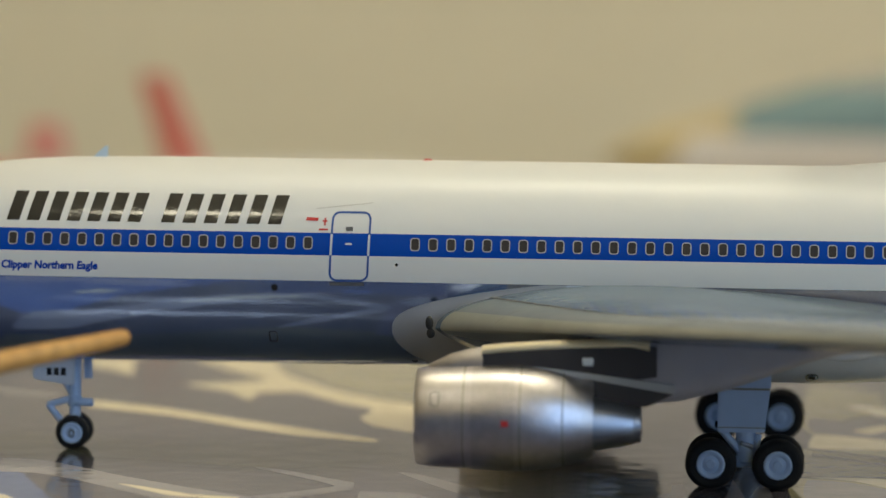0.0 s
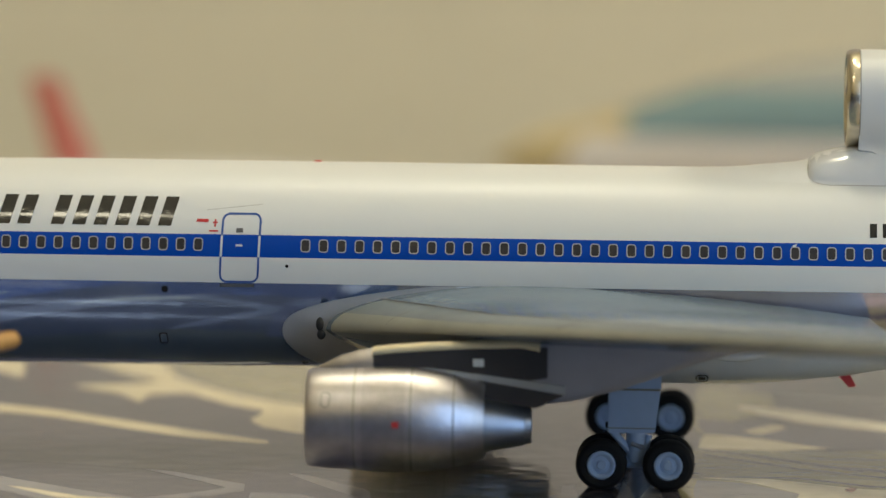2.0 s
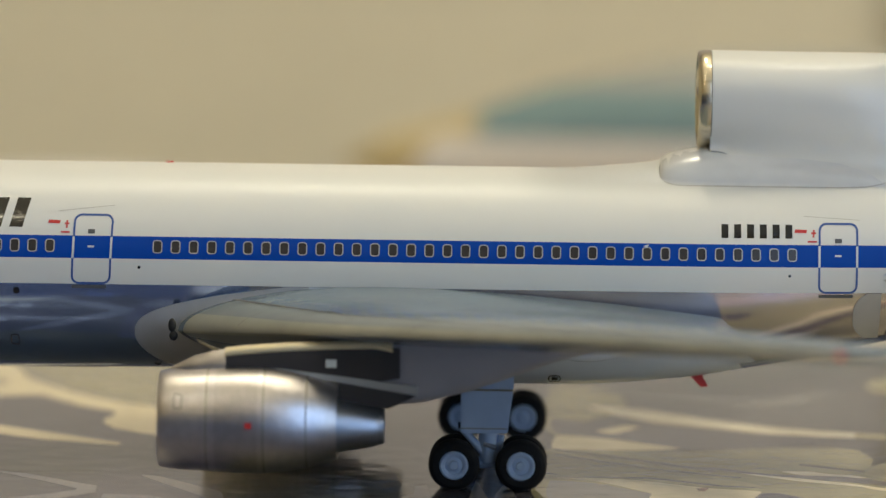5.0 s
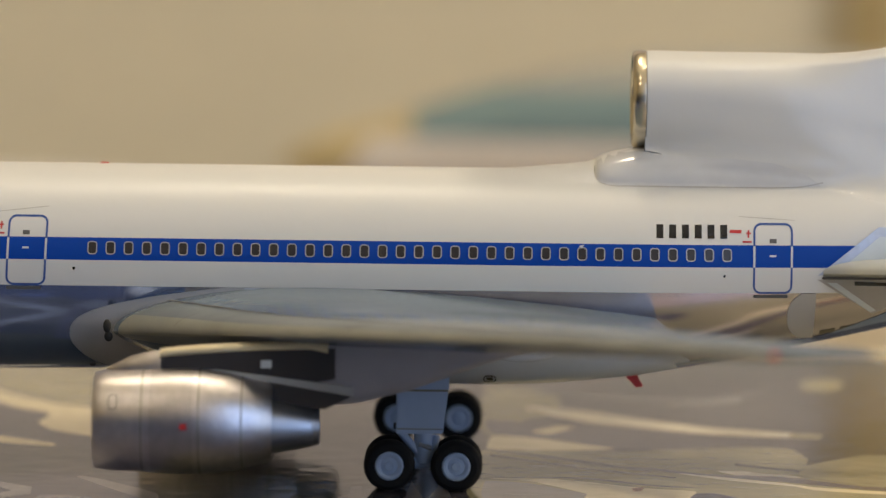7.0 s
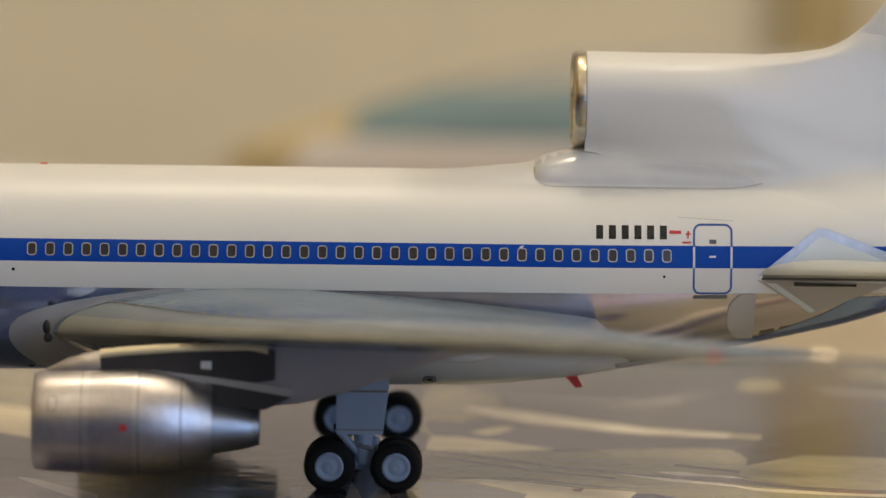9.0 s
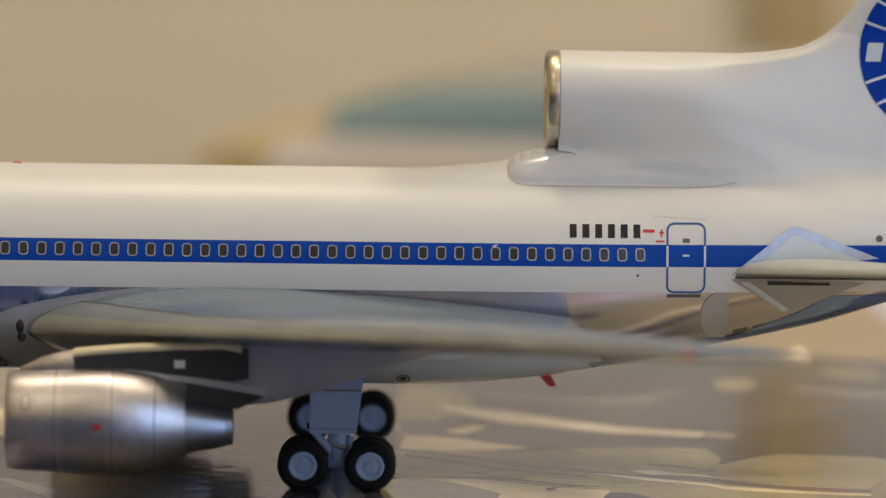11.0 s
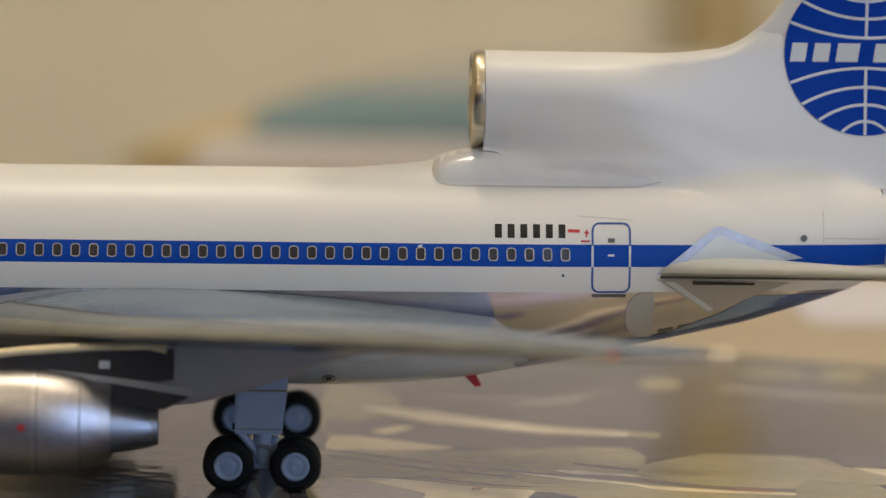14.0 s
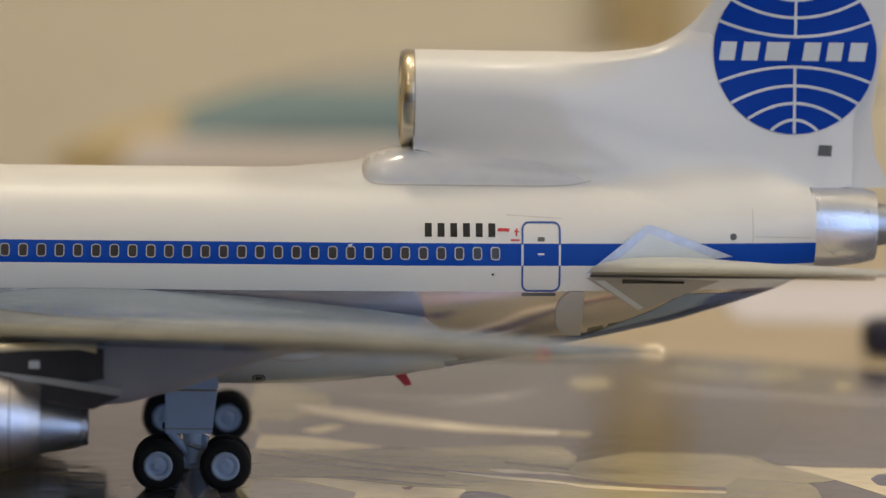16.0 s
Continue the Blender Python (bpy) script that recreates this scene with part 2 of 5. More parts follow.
def dense(profile, k=4):
    """More stations along a profile, rounded through the given ones."""
    P = [Vector(p) for p in profile]
    out = []
    for i in range(len(P) - 1):
        a, b, c, d = P[max(0, i - 1)], P[i], P[i + 1], P[min(len(P) - 1, i + 2)]
        for j in range(k):
            t = j / k
            out.append(tuple(0.5 * (2 * b + (c - a) * t + (2 * a - 5 * b + 4 * c - d) * t * t + (3 * b - a - 3 * c + d) * t ** 3)))
    return out + [tuple(P[-1])]


def lathe_x(profile, y, z, n=64, bm=None, caps=True):
    return loft([[(x, y + r * math.sin(2 * math.pi * i / n), z + r * math.cos(2 * math.pi * i / n)) for i in range(n)] for x, r in profile], bm, True, caps)


def lathe_y(profile, n=48, bm=None, caps=True, x=0, z=0):
    return loft([[(x + r * math.cos(2 * math.pi * i / n), y, z + r * math.sin(2 * math.pi * i / n)) for i in range(n)] for y, r in profile], bm, True, caps)


def rod(a, b, ra, rb=None, n=20, bm=None):
    a, b = Vector(a), Vector(b)
    rb = ra if rb is None else rb
    q = (b - a).to_track_quat("Z", "Y")
    ring = lambda c, r: [c + q @ Vector((r * math.cos(2 * math.pi * i / n), r * math.sin(2 * math.pi * i / n), 0)) for i in range(n)]
    d = (b - a).normalized()
    e = min(ra, rb, (b - a).length / 2) * 0.25
    return loft([ring(a, ra - e), ring(a + d * e, ra), ring(b - d * e, rb), ring(b, rb - e)], bm)


def block(x0, x1, y0, y1, z0, z1, bevel=0.2, bm=None):
    own = bmesh.new()
    bmesh.ops.create_cube(own, size=1, matrix=Matrix.LocRotScale(((x0 + x1) / 2, (y0 + y1) / 2, (z0 + z1) / 2), None, (x1 - x0, y1 - y0, z1 - z0)))
    if bevel:
        bmesh.ops.bevel(own, geom=own.edges[:], offset=bevel, segments=2, affect="EDGES", profile=0.5)
    return own


def smoothstep(v):
    v = min(1.0, max(0.0, v))
    return v * v * (3 - 2 * v)


def table(x, xs, vs):
    return float(np.interp(x, xs, vs))


# the outline of the fuselage, seen from the side
FUS_X = [-133, -132, -130, -127, -121, -115, -110.7, -106, -100, -85, 20, 30, 38, 46, 54, 62, 70, 79, 86, 90]
FUS_TOP = [24.6, 27.6, 30.5, 33.6, 38.3, 41.2, 42.3, 42.8, 43.15, 43.4, 43.4, 43.4, 43.4, 43.4, 43.4, 43.3, 43.0, 42.6, 42.1, 41.7]
FUS_BOT = [23.4, 21.0, 19.0, 17.0, 14.8, 13.6, 13.25, 13.2, 13.2, 13.25, 13.25, 13.6, 14.6, 16.2, 18.0, 19.8, 21.6, 24.4, 26.8, 29.2]
_grid = np.arange(-160, 120, 0.5)
_ker = np.hanning(15) / np.hanning(15).sum()
_top = np.convolve(np.interp(_grid, FUS_X, FUS_TOP), _ker, "same")
_bot = np.convolve(np.interp(_grid, FUS_X, FUS_BOT), _ker, "same")


def fus(x):
    xs = (FUS_X, FUS_TOP, FUS_BOT) if x < -120 else (_grid, _top, _bot)
    t, b = table(x, xs[0], xs[1]), table(x, xs[0], xs[2])
    return (t + b) / 2, (t - b) / 2


def skin(x, z, d=0.03, side=-1):
    """A point on the fuselage's side at that station and height, d proud of it."""
    zc, r = fus(x)
    s = max(-0.999, min(0.999, (z - zc) / r))
    c = math.sqrt(1 - s * s)
    return (x, side * (r + d) * c, zc + (r + d) * s)


def patch(corners, nu=4, nv=4, at=skin, d=0.03, bm=None):
    """A four-cornered piece of thin print laid on a surface; corners as (x, z) round it."""
    bm = bm or bmesh.new()
    a, b, c, e = [Vector(p) for p in corners]
    rows = []
    for j in range(nv + 1):
        v = j / nv
        rows.append([at(*(a.lerp(b, i / nu).lerp(e.lerp(c, i / nu), v)), d) for i in range(nu + 1)])
    return loft(rows, bm, False, False)


def ribbon(points, width, at=skin, d=0.03, closed=False, bm=None):
    """A thin printed line along points (x, z)."""
    bm = bm or bmesh.new()
    P = [Vector(p) for p in points]
    n = len(P)
    rows = []
    for i in range(n):
        a = P[i - 1] if (i or closed) else P[i]
        b = P[(i + 1) % n] if (i < n - 1 or closed) else P[i]
        t = (b - a).normalized()
        o = Vector((-t.y, t.x)) * width / 2
        rows.append([at(*(P[i] + o), d), at(*(P[i] - o), d)])
    if closed:
        rows.append(rows[0])
    return loft(rows, bm, False, False)


def rounded(x0, x1, z0, z1, r, n=6, lean=0.0):
    out = []
    for cx, cz, a0 in ((x1 - r, z1 - r, 0), (x0 + r, z1 - r, 90), (x0 + r, z0 + r, 180), (x1 - r, z0 + r, 270)):
        for i in range(n + 1):
            a = radians(a0 + 90 * i / n)
            x, z = cx + r * math.cos(a), cz + r * math.sin(a)
            out.append((x + lean * (z - z0), z))
    # fill in the long straight sides, so that the line follows the curved skin
    full = []
    for p, q in zip(out, out[1:] + out[:1]):
        steps = max(1, int(math.dist(p, q) / 0.6))
        full += [(p[0] + (q[0] - p[0]) * k / steps, p[1] + (q[1] - p[1]) * k / steps) for k in range(steps)]
    return full


# ---- the room ----
def room():
    def slab(name, x0, x1, y0, y1, z0, z1, mat, label):
        ob = part(name, block(x0, x1, y0, y1, z0, z1, 0), mat, None, label, 0)
        return tagged(ob, kind="structure", category=name.split("_")[0])

    slab("floor", -1900, 1900, -1900, 1600, -800, -750, CARPET, "dark blue carpeted room floor under the table")
    slab("ceiling", -1900, 1900, -1900, 1600, 1700, 1750, CEILPAINT, "cream painted flat ceiling")
    slab("wall_north", -1900, 1900, 1500, 1600, -750, 1700, WALLPAINT, "plain beige painted wall behind the table")
    slab("wall_east", 1800, 1900, -1800, 1500, -750, 1700, WALLPAINT, "plain beige painted side wall")
    slab("wall_west", -1900, -1800, -1800, 1500, -750, 1700, WALLPAINT, "plain beige painted side wall")
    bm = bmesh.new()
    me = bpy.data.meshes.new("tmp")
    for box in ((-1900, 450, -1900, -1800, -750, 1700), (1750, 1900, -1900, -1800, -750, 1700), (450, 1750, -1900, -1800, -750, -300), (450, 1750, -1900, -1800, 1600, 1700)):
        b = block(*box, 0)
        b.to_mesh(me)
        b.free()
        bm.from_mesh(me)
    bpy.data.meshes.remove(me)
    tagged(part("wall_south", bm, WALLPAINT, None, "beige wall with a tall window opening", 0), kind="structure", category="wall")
    # out of view: added so the engines mirror something dark blue low down
    dark_panel = part("unseen_wall_panel", block(-1800, 450, -1799, -1788, -750, 520, 0), NAVYWALL, None, "unseen dark blue panel, added for reflections in the metal", 0)
    tagged(dark_panel, kind="structure", category="wall")
    # out of view: added so the glossy sheet mirrors lilac grey
    up = part("unseen_wall_panel", block(-1800, 1800, 1488, 1499, 75, 1700, 0), LILACWALL, None, "unseen lilac grey panel, added for the sheet to mirror", 0)
    tagged(up, kind="structure", category="wall")
    w = part("window_1", block(450, 1750, -1850, -1840, -300, 1600, 0), material("window_glass", (0.8, 0.85, 0.9), 0.05), None, "white framed window pane giving cool daylight", 0)
    tagged(w, kind="structure", category="window")
    w.visible_shadow = False
    g = part("trim", block(181, 217, 1472, 1499, -750, 1690, 4), GOLDWOOD, None, "golden brown wooden post against the beige wall", 0)
    tagged(g, kind="structure", category="trim")


room()

desk = thing("table", (0, 100, -750), "cream laminate table carrying the model aircraft", "table")
desk.location = (0, 0, 0)
part("tabletop", block(-700, 700, -480, 545, -28, -0.6, 3), TABLETOP, desk)
for lx in (-640, 640):
    for ly in (-420, 490):
        part("leg", block(lx - 22, lx + 22, ly - 22, ly + 22, -750, -28, 3), GOLDWOOD, desk)

# the glossy printed sheet that the aircraft stands on
sheet = thing("printed_sheet", (0, 0, -0.6), "glossy grey printed poster with cream shapes, lying on the table", "poster")
sheet.location = (0, 0, 0)


def sheet_mesh():
    """A thin sheet whose far corner is cut at a slant."""
    rim = [(-330, -470), (330, -470), (330, -8), (84, 151), (-330, 158)]
    return loft([[(x, y, z) for x, y in rim] for z in (-0.5, 0.0)])


part("paper", sheet_mesh(), MAT_GREY, sheet, smooth=0)
_lift = [0.003]


def mirrored_stripe(ink, xa, ya, xb, yb, xc, yc, xd, yd, wave=0.0):
    """A printed patch between a left edge a-b and a right edge c-d."""
    _lift[0] += 0.0005
    h = _lift[0]
    n = 14
    rng = random.Random(int(xa * 7 + ya * 13 + xc))
    rows = []
    for i in range(n + 1):
        u = i / n
        w = abs(ya - yb) * 0.10
        k = 0 if i in (0, n) else 1
        p, q = (xa + (xc - xa) * u, ya + (yc - ya) * u + k * rng.uniform(-w, w)), (xb + (xd - xb) * u, yb + (yd - yb) * u + k * rng.uniform(-w, w))
        rows.append([(*p, 0.0), (*p, h), (*q, h), (*q, 0.0)])
    part("printed_patch", loft(rows, None, False, False), PRINT[ink], sheet, smooth=0)


# patches beyond view, added only for the belly and engines to mirror
mirrored_stripe("dusk", -328, -50, -328, -468, -16, -48, -10, -468)
mirrored_stripe("pale", -20, -47, -14, -468, 12, -46, 40, -468)
mirrored_stripe("tan", 10, -45, 36, -468, 140, -42, 240, -468)
mirrored_stripe("pale", 14, -74, 14, -84, 90, -64, 90, -70)
mirrored_stripe("sand", 40, -120, 40, -150, 120, -90, 120, -104)
mirrored_stripe("pale", 10, -98, 10, -112, 80, -80, 80, -90)
mirrored_stripe("tan", -130, -84, -130, -92, -90, -70, -90, -76)
mirrored_stripe("slate", -78, -58, -70, -170, 34, -58, 36, -170)


def shape(ink, rim):
    """A printed patch with a rounded outline."""
    _lift[0] += 0.0005
    edge = [Vector((x, y, 0)) for x, y in rim]
    n, ring = len(edge), []
    for k in range(n):
        a, b, c, d = edge[k - 1], edge[k], edge[(k + 1) % n], edge[(k + 2) % n]
        for q in range(4):
            u = q / 4
            ring.append(b.lerp(c, u) + 0.35 * (u * (1 - u) ** 2 * (c - a) * 0.5 - u * u * (1 - u) * (d - b) * 0.5 - (u * (1 - u) ** 2 - u * u * (1 - u)) * (c - b)))
    bm = bmesh.new()
    bm.faces.new([bm.verts.new((p.x, p.y, _lift[0])) for p in ring])
    bmesh.ops.triangulate(bm, faces=bm.faces)
    part("printed_patch", bm, PRINT[ink], sheet, smooth=0)


shape("moss", [(-85.4, 123.9), (-43.8, 131.1), (-39.3, 63.9), (-53.6, 61.6), (-61.5, 68.4), (-71.7, 85.5)])
shape("cream", [(-98.8, 121.6), (-85.4, 123.9), (-79.1, 97.4), (-70.1, 79.4), (-61.3, 66.4), (-52.4, 59), (-43.4, 53.4), (-40.9, 20.4), (-49.4, 23.3), (-57.9, 31.4), (-61, 40.6), (-60, 52.3), (-66.5, 59.9), (-74.3, 73.3), (-80.5, 71), (-81, 61.1), (-86, 72.2), (-94.7, 80.8), (-87.7, 84.6), (-81.3, 90), (-88.7, 100.2)])
shape("cream", [(-116.3, 118.6), (-108.6, 119.9), (-105.9, 101.8), (-104.9, 92.2), (-108.7, 98.6), (-113.5, 104.2)])
shape("cream", [(-106.4, 56.9), (-92.5, 48.5), (-79.6, 36.8), (-69.1, 27.4), (-56.2, 15.8), (-56.1, 12.7), (-68, 17.9), (-78.3, 27), (-91.3, 39.8), (-104.9, 48.1)])
shape("pale", [(-126.3, 70.1), (-120, 68.2), (-112.6, 62), (-111.9, 58.1), (-119.1, 63), (-125.3, 64.8)])
# mirrored belly and wing, put into the sheet's colour as a khaki band
shape("khaki", [(-115.7, 12.7), (-101.9, 14.9), (-89.3, 7.5), (-71.6, 10.3), (-53.9, 13.1), (-35.5, 7.4), (-34, -15.4), (-51.3, -14.9), (-68.2, -18.1), (-86.4, -12.3), (-97.8, -9.8), (-111.5, -9.6)])
shape("pale", [(-110.7, -13.8), (-101.4, -14.6), (-86.7, -30.4), (-73.6, -42.3), (-66.6, -48.2), (-66.1, -56.1), (-78, -52.3), (-93.8, -33.9), (-100.3, -28.2), (-108.3, -26.9)])
shape("cream", [(-87.1, -37.2), (-83.7, -39.1), (-75.6, -46.1), (-68.7, -48), (-69.2, -50.9), (-78.8, -47.2)])
shape("pale", [(-70.4, -17.8), (-65.4, -20.2), (-54.8, -31), (-45.8, -27.8), (-37.6, -25.3), (-37.1, -31.3), (-51.5, -35.3), (-58.9, -43.6), (-67.4, -52.1), (-68.7, -48.5), (-56.9, -35)])
shape("cream", [(-104.2, -49), (-100.6, -50.5), (-97.8, -56.7), (-102.6, -57.4)])
shape("sand", [(-77.6, 102.1), (-66.2, 90.8), (-50.3, 80.6), (-50.1, 77.3), (-65.7, 85.7)])
shape("sand", [(-81.5, 112.8), (-70.5, 107.8), (-51.9, 99.8), (-51.6, 96.3), (-70.1, 103.4)])
shape("lilac", [(-55.5, -13.7), (-40.7, -15.4), (-30.4, -20.9), (-19.7, -35.8), (-18.9, -53.9), (-51.1, -57.4)])
shape("pale", [(-49.5, -19.7), (-46.6, -21), (-38.5, -33.1), (-32.9, -43.4), (-36.2, -45.3), (-45, -29)])
shape("pale", [(-52.9, -39.4), (-45.8, -40.5), (-41.7, -47.4), (-51.7, -51.5)])
shape("khaki", [(-37.3, -18.3), (-18.3, -6), (-11.8, -8.7), (-10.1, -34.7), (-20.9, -48.2), (-35.1, -49.7)])
shape("moss", [(9.6, 97.6), (20.9, 85.5), (20.5, 60.1), (12.9, 47.3), (9.5, 31.6), (7.1, 46.7)])
shape("lilac", [(9, 50.9), (16.9, 47.7), (27.5, 39), (47.4, 31.5), (49, 25), (37.2, 17.7), (28.3, 17.9), (18.5, 26.9), (9.5, 34.6)])
shape("bright", [(14.8, 68.6), (24.1, 64.6), (31.9, 56), (43.3, 45.3), (57.1, 38.9), (55.7, 33.8), (42.9, 36.4), (31.5, 44.5), (25.3, 48.6), (19, 59.1)])
shape("sand", [(56.8, 38.9), (66.9, 35.3), (81.2, 32.6), (80.7, 28.1), (66.6, 31.1), (55.7, 33.8)])
shape("cream", [(15.8, 36.8), (20.3, 44.5), (22.9, 42.8), (18.6, 34)])
shape("cream", [(10, 32.4), (18.6, 28), (24.6, 21.9), (28.5, 18.3), (23.1, 15.6), (13.7, 13.7), (9, 16.1)])
shape("moss", [(7.1, 13.7), (28.2, 15), (48.3, 22), (55.2, 19), (57.8, 3.8), (65.7, 14.3), (83.6, 11), (88.6, -23.1), (84.8, -53.5), (43.1, -45.4), (7.3, -45.5)])
# reflection of the wooden post, laid on the sheet as a dark wedge
shape("olive", [(55.9, 1.9), (61.1, 37.4), (72.8, 57.3), (87.2, 71), (93.5, 55.4), (83.6, 11), (65.7, 14.3), (61.5, 9.3)])
shape("sand", [(56.9, 3), (65.7, 14.3), (79.1, 12.7), (83, 6.1), (75.4, -22.4), (62.4, -18.4), (54.2, -8.1)])
shape("pale", [(8.8, -19.1), (15.2, -21.1), (23.4, -31.4), (22.4, -36.7), (8.6, -37.9)])
shape("cream", [(9.2, -16.1), (17.9, -16), (23.2, -18.7), (31, -24.4), (38.4, -26.9), (36.9, -35.4), (22.8, -36.7), (22.9, -30.5), (15.7, -19.4)])
shape("sand", [(23.2, -18.1), (29.6, -14.3), (35.8, -16.6), (38.9, -21.8), (38.1, -24.4), (31.1, -22.5)])
shape("bright", [(42.4, -5.8), (46.3, -5.5), (49.1, -7.9), (52.4, -8.9), (54.5, -11.3), (49.4, -12.5), (45.1, -9.6)])
shape("lilac", [(27.3, -1.8), (33.6, -3.2), (40.2, -8.7), (51.8, -10.9), (62.3, -19.7), (75.3, -23), (75, -25.6), (62.1, -22.9), (51.4, -16.2), (40.5, -12), (33.5, -5.9)])
shape("bright", [(36.4, -8.4), (40.5, -10.6), (44.9, -13.2), (51.4, -17.5), (56.8, -22.8), (50.8, -19.5), (43.9, -15.6)])
shape("cream", [(52.9, -20.6), (57.7, -22.1), (66.3, -25.1), (74.9, -26.8), (74.7, -29.4), (61.7, -26.8), (55.3, -24.2)])
shape("slate", [(38.3, -29.1), (41, -28.6), (45, -34.7), (37.2, -35.4)])
shape("olive", [(9.5, 15.8), (19.7, 7.2), (32.6, -6), (32.1, -7.4), (19.6, 4.4), (9.5, 13.3)])
shape("olive", [(9.9, 9.8), (23.6, -4.5), (36, -12.4), (35.5, -13.7), (23.5, -6.2), (9.9, 7.6)])
shape("olive", [(12.6, -14.5), (23.3, -14.2), (32.9, -21.1), (39.9, -23.6), (32.9, -23), (23.3, -16.1)])
shape("olive", [(45.8, 2.7), (54.5, -4), (54, -5.4), (45.7, 0.6)])
shape("rust", [(29.5, -24.9), (31.3, -23.8), (30.6, -27.6), (29.7, -27.4)])
shape("sand", [(62.6, 107), (65.9, 112), (69.5, 110.5), (69.7, 102.3), (65.7, 95.5), (62.2, 97.8)])
shape("pale", [(19.4, 85.3), (32.7, 82.4), (50.1, 79.9), (49.4, 75.5), (32.6, 76.3)])
shape("pale", [(35.2, 63.7), (46.1, 81.6), (56.1, 93.6), (56.4, 90.1), (46.9, 76.1)])
shape("moss", [(82.3, 125.7), (87.7, 128.5), (92.3, 123.1), (90.9, 114.9), (86.6, 117.8), (82, 118.3)])
shape("moss", [(93.6, 118.3), (98.2, 126), (103.2, 124.7), (103.7, 117.4), (97.3, 110.6), (93.8, 111.9)])
shape("sand", [(107.5, 104.2), (110.2, 107.6), (110.9, 100.6), (108.5, 94.3), (107, 97.3)])
shape("pale", [(76, 102), (92.8, 91), (113.4, 82), (117.8, 78.6), (117.2, 74.2), (92.1, 85), (75.3, 95.1)])
shape("lilac", [(83.5, 12.3), (90.5, 13.9), (95, 5.1), (102.1, -0.9), (86.6, 1.2)])
shape("cream", [(86.5, 0.3), (92.2, -1.2), (102, -1.5), (107.4, -2.4), (101.1, -43.8), (97.5, -30.5), (92.4, -14.5)])
shape("slate", [(97.7, -13.4), (99.4, -8.5), (101.5, -7.5), (102.4, -14.5), (100, -20.7), (97.9, -19.7)])
shape("sand", [(68, 12.6), (80.1, 5.8), (86.5, 0.3), (92.4, -14.5), (88.2, -18), (77.4, -11.9), (66.6, -3.7)])
shape("rust", [(64.7, -24.1), (67.4, -23.4), (72.2, -24.8), (73.2, -26.4), (66.9, -25.1)])

# ---- the model airliner ----
plane = thing("model_airliner", (0, 0, 0), "white model airliner with blue window band and polished metal belly", "model aircraft")


def fuselage():
    xs = sorted(set([-133, -132.6, -132] + list(np.arange(-131, -100, 1.0)) + list(np.arange(-100, 20, 5.0)) + list(np.arange(20, 90.5, 1.5)) + [90]))
    rings = []
    n = 96
    for x in xs:
        zc, r = fus(x)
        rings.append([(x, r * math.sin(2 * math.pi * i / n), zc + r * math.cos(2 * math.pi * i / n)) for i in range(n)])
    return part("fuselage", loft(rings), LIVERY, plane)


body = fuselage()


def belly_fairing():
    """The wing root fairing round the belly, its front edge rounded on either side."""
    rings = []
    angs = [-6 - 168 * k / 64 for k in range(65)]
    nx = 40
    for i in range(nx + 1):
        ring = []
        for a in angs:
            b = a if a > -90 else -180 - a
            xf = -51.2 + (22 * ((37 + b) / 31) ** 3.2 if -b < 37 else 11.5 * ((-b - 37) / 53) ** 1.5)
            xe = table(-b, [6, 9, 12, 20, 30, 60, 90], [-20, -10, 0, 24, 32, 38, 40])
            x = xf + (xe - xf) * (i / nx) ** 1.5
            zc, r = fus(x)
            d = 0.04 + 1.45 * smoothstep((x - xf) / 12) * smoothstep((xe - x) / 30) * smoothstep((-b - 4) / 22)
            ring.append((x, -(r + d) * math.cos(radians(a)), zc + (r + d) * math.sin(radians(a))))
        rings.append(ring)
    # one fairing cut in two; the rear's paler colour includes floor bounce
    cut = 20
    part("belly_fairing", loft(rings[:cut + 1], None, False, False), GREY_BELLY, plane, "grey wing root fairing")
    part("rear_fairing", loft(rings[cut:], None, False, False), AFT_BELLY, plane, "rear belly fairing, pale blue white for bounced light")


belly_fairing()

# thin dark blue metallic skin over the front belly and the tail's underside
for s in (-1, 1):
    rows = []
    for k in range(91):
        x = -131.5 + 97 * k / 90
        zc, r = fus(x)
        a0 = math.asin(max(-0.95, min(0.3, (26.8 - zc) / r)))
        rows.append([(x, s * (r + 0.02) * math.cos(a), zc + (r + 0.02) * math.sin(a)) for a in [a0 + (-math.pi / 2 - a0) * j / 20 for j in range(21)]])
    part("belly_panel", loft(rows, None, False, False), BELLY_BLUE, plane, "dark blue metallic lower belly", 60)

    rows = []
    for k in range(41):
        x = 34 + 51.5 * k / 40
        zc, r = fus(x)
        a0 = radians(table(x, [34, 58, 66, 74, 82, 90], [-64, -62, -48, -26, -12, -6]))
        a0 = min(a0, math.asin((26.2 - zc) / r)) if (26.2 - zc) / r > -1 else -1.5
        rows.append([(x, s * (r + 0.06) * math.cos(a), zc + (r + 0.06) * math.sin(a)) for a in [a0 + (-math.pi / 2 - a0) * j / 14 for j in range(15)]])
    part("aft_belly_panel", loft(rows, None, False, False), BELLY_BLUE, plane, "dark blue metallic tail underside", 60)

# flat blue-grey fillet above the wing's rear root
for s in (-1, 1):
    top = [(-14.1, 26.43), (-3.6, 26.1), (4.5, 25.65), (12.6, 24.95), (20.6, 24.08), (28.7, 23.1), (32.0, 22.28), (33.0, 21.17)]
    rows = [[skin(x, 20.0 + (z - 20.0) * k / 8, 0.35 * min(1, (8 - k) / 2) + 0.06, s) for k in range(9)] for x, z in dense(top, 3)]
    part("root_fillet", loft(rows, None, False, False), FILLET, plane, "blue grey wing root fillet")

